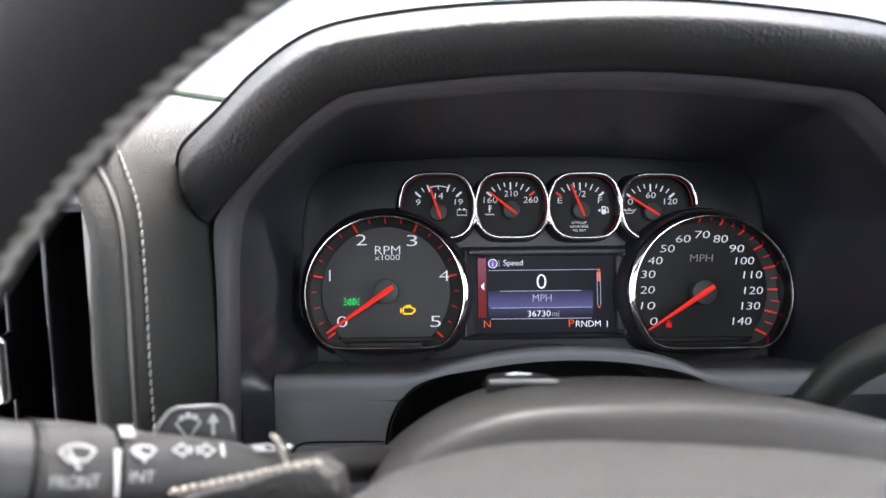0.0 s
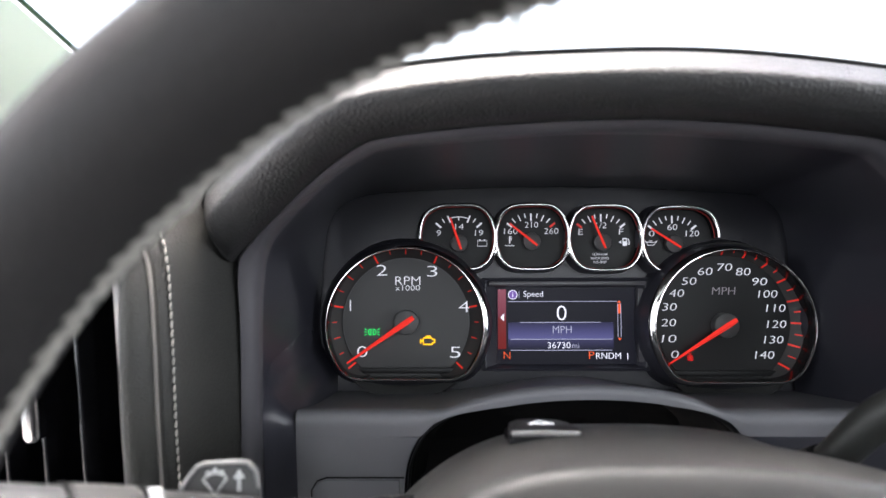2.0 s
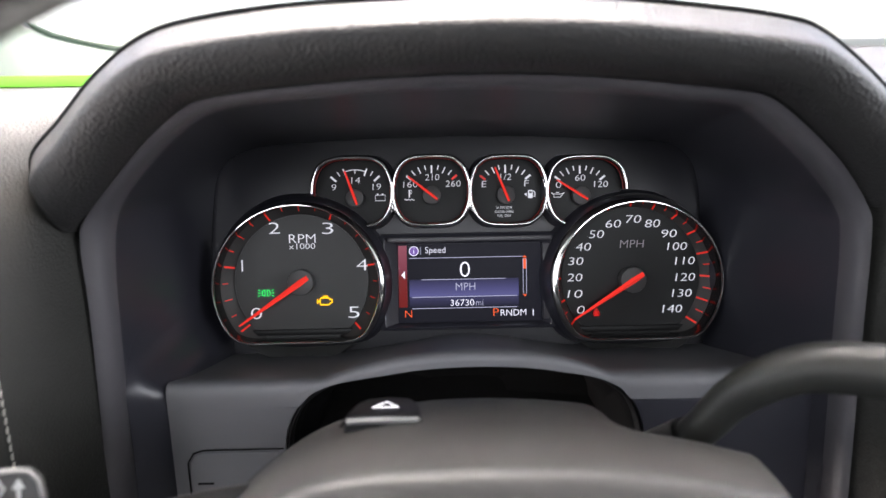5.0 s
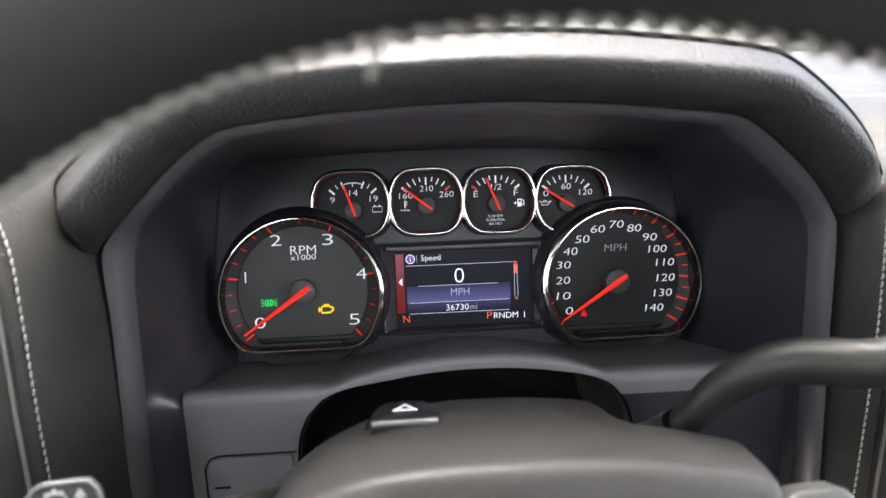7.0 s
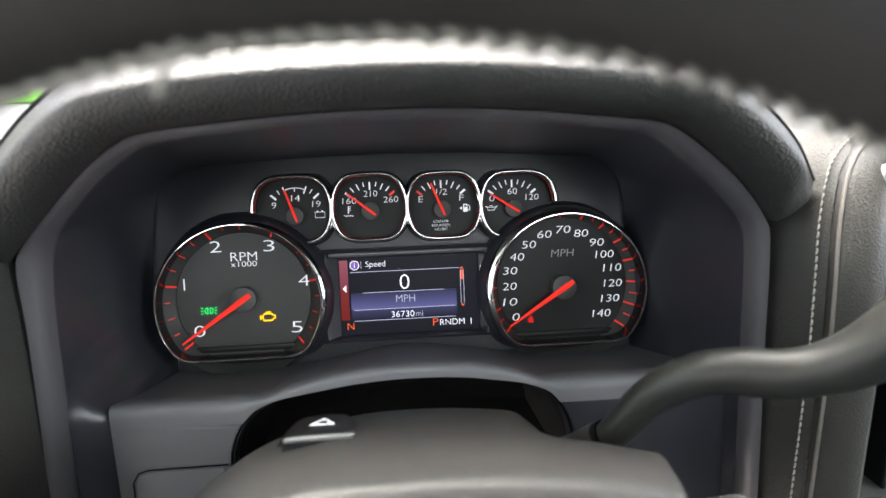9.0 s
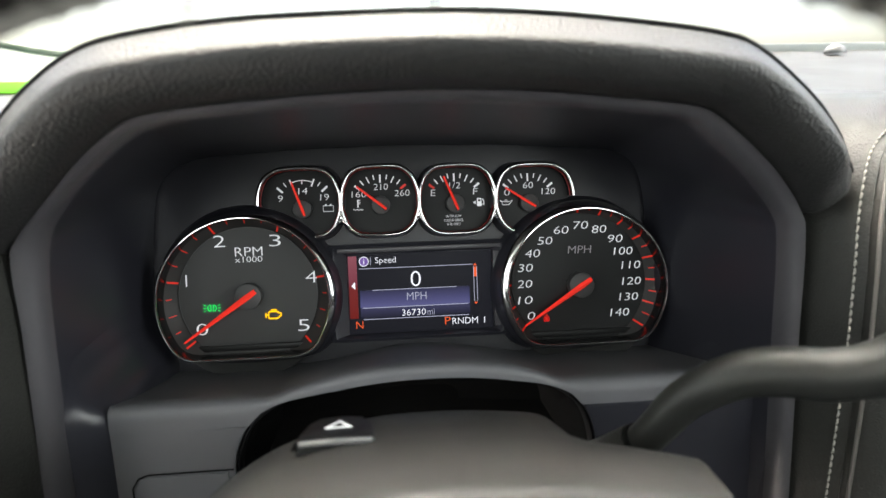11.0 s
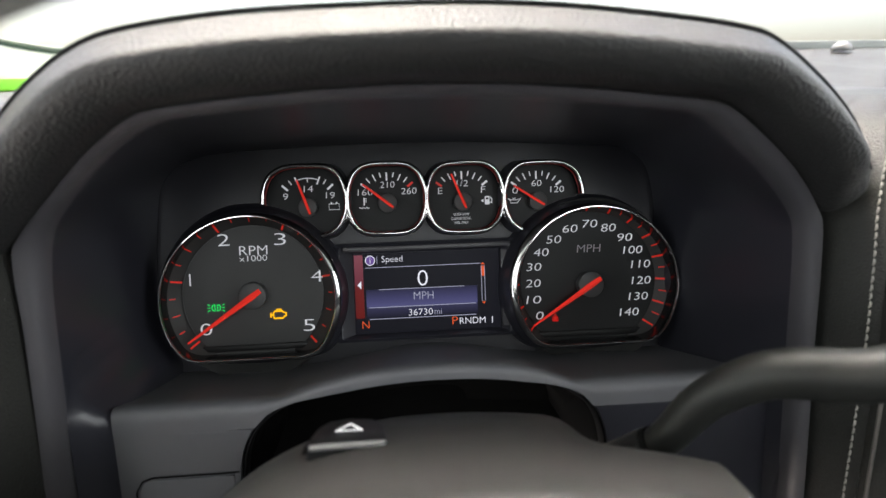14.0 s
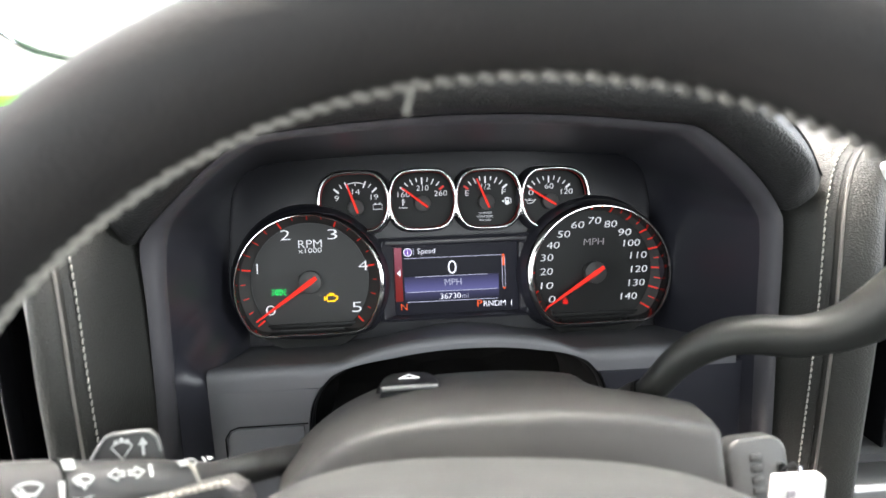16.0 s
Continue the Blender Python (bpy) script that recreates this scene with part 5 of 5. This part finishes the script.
# ---- gear lever ----
lever = empty("gear_lever", label="black column gear lever curving out to the side", category="gear lever")
LEV = [(0.0620, -0.150, 1.2620), (0.0750, -0.1630, 1.2820), (0.0850, -0.1690, 1.2985), (0.0930, -0.1740, 1.3075), (0.1030, -0.1790, 1.3140), (0.1140, -0.1840, 1.3165), (0.1310, -0.1920, 1.3180), (0.1480, -0.2000, 1.3260), (0.1640, -0.2090, 1.3440), (0.1800, -0.2180, 1.3680)]
tube("lever_rod", spline(LEV, 60), [0.0062 + 0.0030 * min(1, max(0, i - 4) / 26) + 0.0060 * max(0, i - 36) / 24 for i in range(60)], LEVER, lever, "satin black lever", sides=24)
tube("collar", [(0.0727, -0.1606, 1.2784), (0.0741, -0.1621, 1.2806)], [0.0079, 0.0077], BLACK, lever, "black joint at the lever's foot", sides=24)
tube("socket", [(0.0560, -0.146, 1.2580), (0.0660, -0.1545, 1.2690), (0.0728, -0.1608, 1.2786)], [0.011, 0.0098, 0.0084], SHROUD, lever, "moulded socket at the lever's foot", sides=24)

# ---- ignition key with its tag ----
key = empty("ignition_key", label="grey plastic ignition key with a white tag, in the lock", category="key")
KM = pose(0.0913, -0.2290, 1.2730, -18, 0, 6)
ko = rounded(-0.0130, 0.0130, -0.030, 0.0185, 0.0070, 6)
hole = rounded(0.0078, 0.0108, 0.0010, 0.0075, 0.0014, 4)
bow = prism("bow", ko, -0.0042, 0.0042, KEY_PLASTIC, key, "grey plastic bow", bevel=0.0016, segments=3)
bow.matrix_world = KM
plate("hole", hole, -0.0044, BLACK, bow)
loft("hole_rim", [[(x, y, z) for x, z in scaled(hole, 0.0093, 0.0043, k)] for k, y in ((1.25, -0.0042), (1.12, -0.0049), (1.0, -0.0044))], KEY_PLASTIC, bow, closed=True)
for k in range(5):
    box("emblem_bar", (-0.0034, -0.0047, 0.0096 - k * 0.0042), (0.0014, -0.0042, 0.0124 - k * 0.0042), KEY_PLASTIC, bow, bevel=0.0004)
tag = box("tag", (0.0832, -0.2560, 1.2600), (0.1008, -0.2500, 1.2915), WHITE_TAG, key, "small white tag", bevel=0.0012)
box("print_bar", (0.0865, -0.2565, 1.2855), (0.0893, -0.2558, 1.2880), GREY_INK, tag)
tube("ring_link", [(0.1005, -0.229, 1.277), (0.0990, -0.240, 1.288), (0.0945, -0.250, 1.2925), (0.0925, -0.2535, 1.2905)], 0.0007, CHROME, key, sides=8)
tube("lock_barrel", [(0.0700, -0.205, 1.2600), (0.0800, -0.222, 1.2640)], 0.014, SHROUD, key, sides=24)

# ---- the cab that closes the place ----
def shell(name, lo, hi, mat, label, cat):
    return tagged(box(name, lo, hi, mat, None, bevel=0.006), label, cat, kind="structure")


shell("roof", (-0.60, -1.75, 1.93), (1.35, -0.36, 1.98), HEADLINER, "pale grey cloth headliner", "ceiling")
shell("floor", (-0.60, -1.75, 0.60), (1.35, 0.30, 0.64), CARPET, "black carpet", "floor")
shell("wall_front", (-0.60, 0.28, 0.60), (1.35, 0.34, 1.40), TRIM_DARK, "dark bulkhead", "wall")
shell("door_1", (-0.60, 0.20, 0.60), (-0.50, 0.45, 1.36), TRIM_DARK, "dark kick panel beside the open doorway", "door")
shell("door_2", (1.25, -1.02, 0.60), (1.35, 0.45, 1.28), TRIM_DARK, "dark door trim", "door")
shell("wall_side", (-0.60, -1.75, 0.60), (-0.50, -1.02, 1.30), TRIM_DARK, "dark side trim", "wall")
shell("pillar_3", (-0.60, -1.06, 1.30), (-0.52, -0.96, 1.95), PILLAR, "pale middle pillar", "pillar")
shell("wall_side_2", (1.25, -1.75, 0.60), (1.35, -1.02, 1.30), TRIM_DARK, "dark side trim", "wall")
shell("wall_rear_4", (-0.60, -1.80, 0.60), (-0.33, -1.75, 1.34), TRIM_DARK, "dark rear corner trim under a side window", "wall")
shell("wall_rear", (-0.33, -1.80, 0.60), (1.35, -1.75, 1.50), TRIM_DARK, "dark rear trim", "wall")
shell("wall_rear_2", (-0.33, -1.80, 1.50), (-0.05, -1.75, 1.95), TRIM_DARK, "dark rear trim beside the back window", "wall")
shell("wall_rear_3", (0.80, -1.80, 1.50), (1.35, -1.75, 1.95), TRIM_DARK, "dark rear trim beside the back window", "wall")
for nm, path in (("pillar", [(-0.335, 0.458, 1.460), (-0.386, 0.445, 1.467), (-0.430, 0.430, 1.475), (-0.470, 0.408, 1.488), (-0.490, 0.365, 1.512), (-0.516, 0.266, 1.569), (-0.585, -0.02, 1.73), (-0.640, -0.30, 1.89), (-0.650, -0.37, 1.935)]), ("pillar_2", [(1.20, 0.47, 1.40), (1.28, 0.24, 1.535), (1.34, -0.02, 1.69), (1.38, -0.30, 1.86), (1.38, -0.40, 1.95)])):
    s = -1 if nm == "pillar" else 1
    p = spline(path, 40)
    rows = [[(v.x + s * dx, v.y + dy, v.z + dz) for v in p] for dx, dy, dz in ((0.0, 0.0, 0.0), (0.012, -0.02, -0.012), (0.04, -0.045, -0.04), (0.09, -0.05, -0.085), (0.13, -0.02, -0.12))]
    tagged(loft(nm, rows, PILLAR, None, "pale grey windscreen pillar trim", angle=80), category="pillar", kind="structure")
    tagged(tube("trim_seal" if s < 0 else "trim_seal_2", [v + Vector((-s * 0.003, 0.006, 0.004)) for v in p], [0.0032 + 0.0050 * max(0.0, 1 - i / 9) for i in range(40)], FRIT, None, "dark windscreen edge", sides=8), category="trim", kind="structure")
tagged(from_data("trim_frit", [(-0.46, 0.455, 1.440), (1.22, 0.455, 1.472), (1.22, 0.49, 1.478), (-0.46, 0.49, 1.455)], [(0, 1, 2, 3)], FRIT), "dark band along the windscreen base", "trim", kind="structure")
shell("trim_header", (-0.62, -0.44, 1.875), (1.36, -0.36, 1.95), HEADLINER, "pale windscreen header", "trim")
GLASS = bpy.data.materials.new("windscreen_glass")
GLASS.use_nodes = True
gb = GLASS.node_tree.nodes["Principled BSDF"]
gb.inputs["Base Color"].default_value = (0.93, 0.98, 0.95, 1)
gb.inputs["Roughness"].default_value, gb.inputs["IOR"].default_value, gb.inputs["Transmission Weight"].default_value = 0.0, 1.45, 1.0
pane = from_data("window_1", [(-0.45, 0.500, 1.436), (1.21, 0.500, 1.446), (1.38, -0.37, 1.93), (-0.64, -0.37, 1.93), (-0.45, 0.504, 1.440), (1.21, 0.504, 1.450), (1.38, -0.366, 1.934), (-0.64, -0.366, 1.934)],
                 [(0, 1, 2, 3), (7, 6, 5, 4), (0, 4, 5, 1), (1, 5, 6, 2), (2, 6, 7, 3), (3, 7, 4, 0)], GLASS, smooth=False)
tagged(pane, "clear sloping windscreen", "windscreen", kind="structure")
pane.visible_shadow = False

# ---- outside: an added, unseen bay that cuts off the sky behind, open ahead ----
BAY = material("bay_wall", (0.35, 0.36, 0.35), 0.85, grain=0.2, grain_size=80, vary=0.08, vary_size=2)
for nm, lo, hi, lab, cat in (("wall_bay_1", (-4.2, -7.0, 0.0), (-4.0, 0.6, 4.4), "unseen plain grey wall, added to close in the bay", "wall"), ("wall_bay_2", (5.0, -7.0, 0.0), (5.2, 0.6, 4.4), "unseen plain grey wall, added to close in the bay", "wall"),
                             ("wall_bay_3", (-4.2, -7.2, 0.0), (5.2, -7.0, 4.4), "unseen plain grey back wall, added to close in the bay", "wall"), ("ceiling_bay", (-4.2, -7.2, 4.4), (5.2, -0.8, 4.6), "unseen plain grey ceiling, added to cut off the sky behind", "ceiling")):
    shell(nm, lo, hi, BAY, lab, cat)
tagged(from_data("ground", [(-600, -600, 0), (600, -600, 0), (600, 600, 0), (-600, 600, 0)], [(0, 1, 2, 3)], CONCRETE), "pale concrete ground", "ground", kind="structure")
tagged(box("mullion", (0.74, 9.0, 0.0), (0.92, 9.2, 6.0), PALE_METAL, None, bevel=0.01), "pale upright post outside the windscreen", "post")
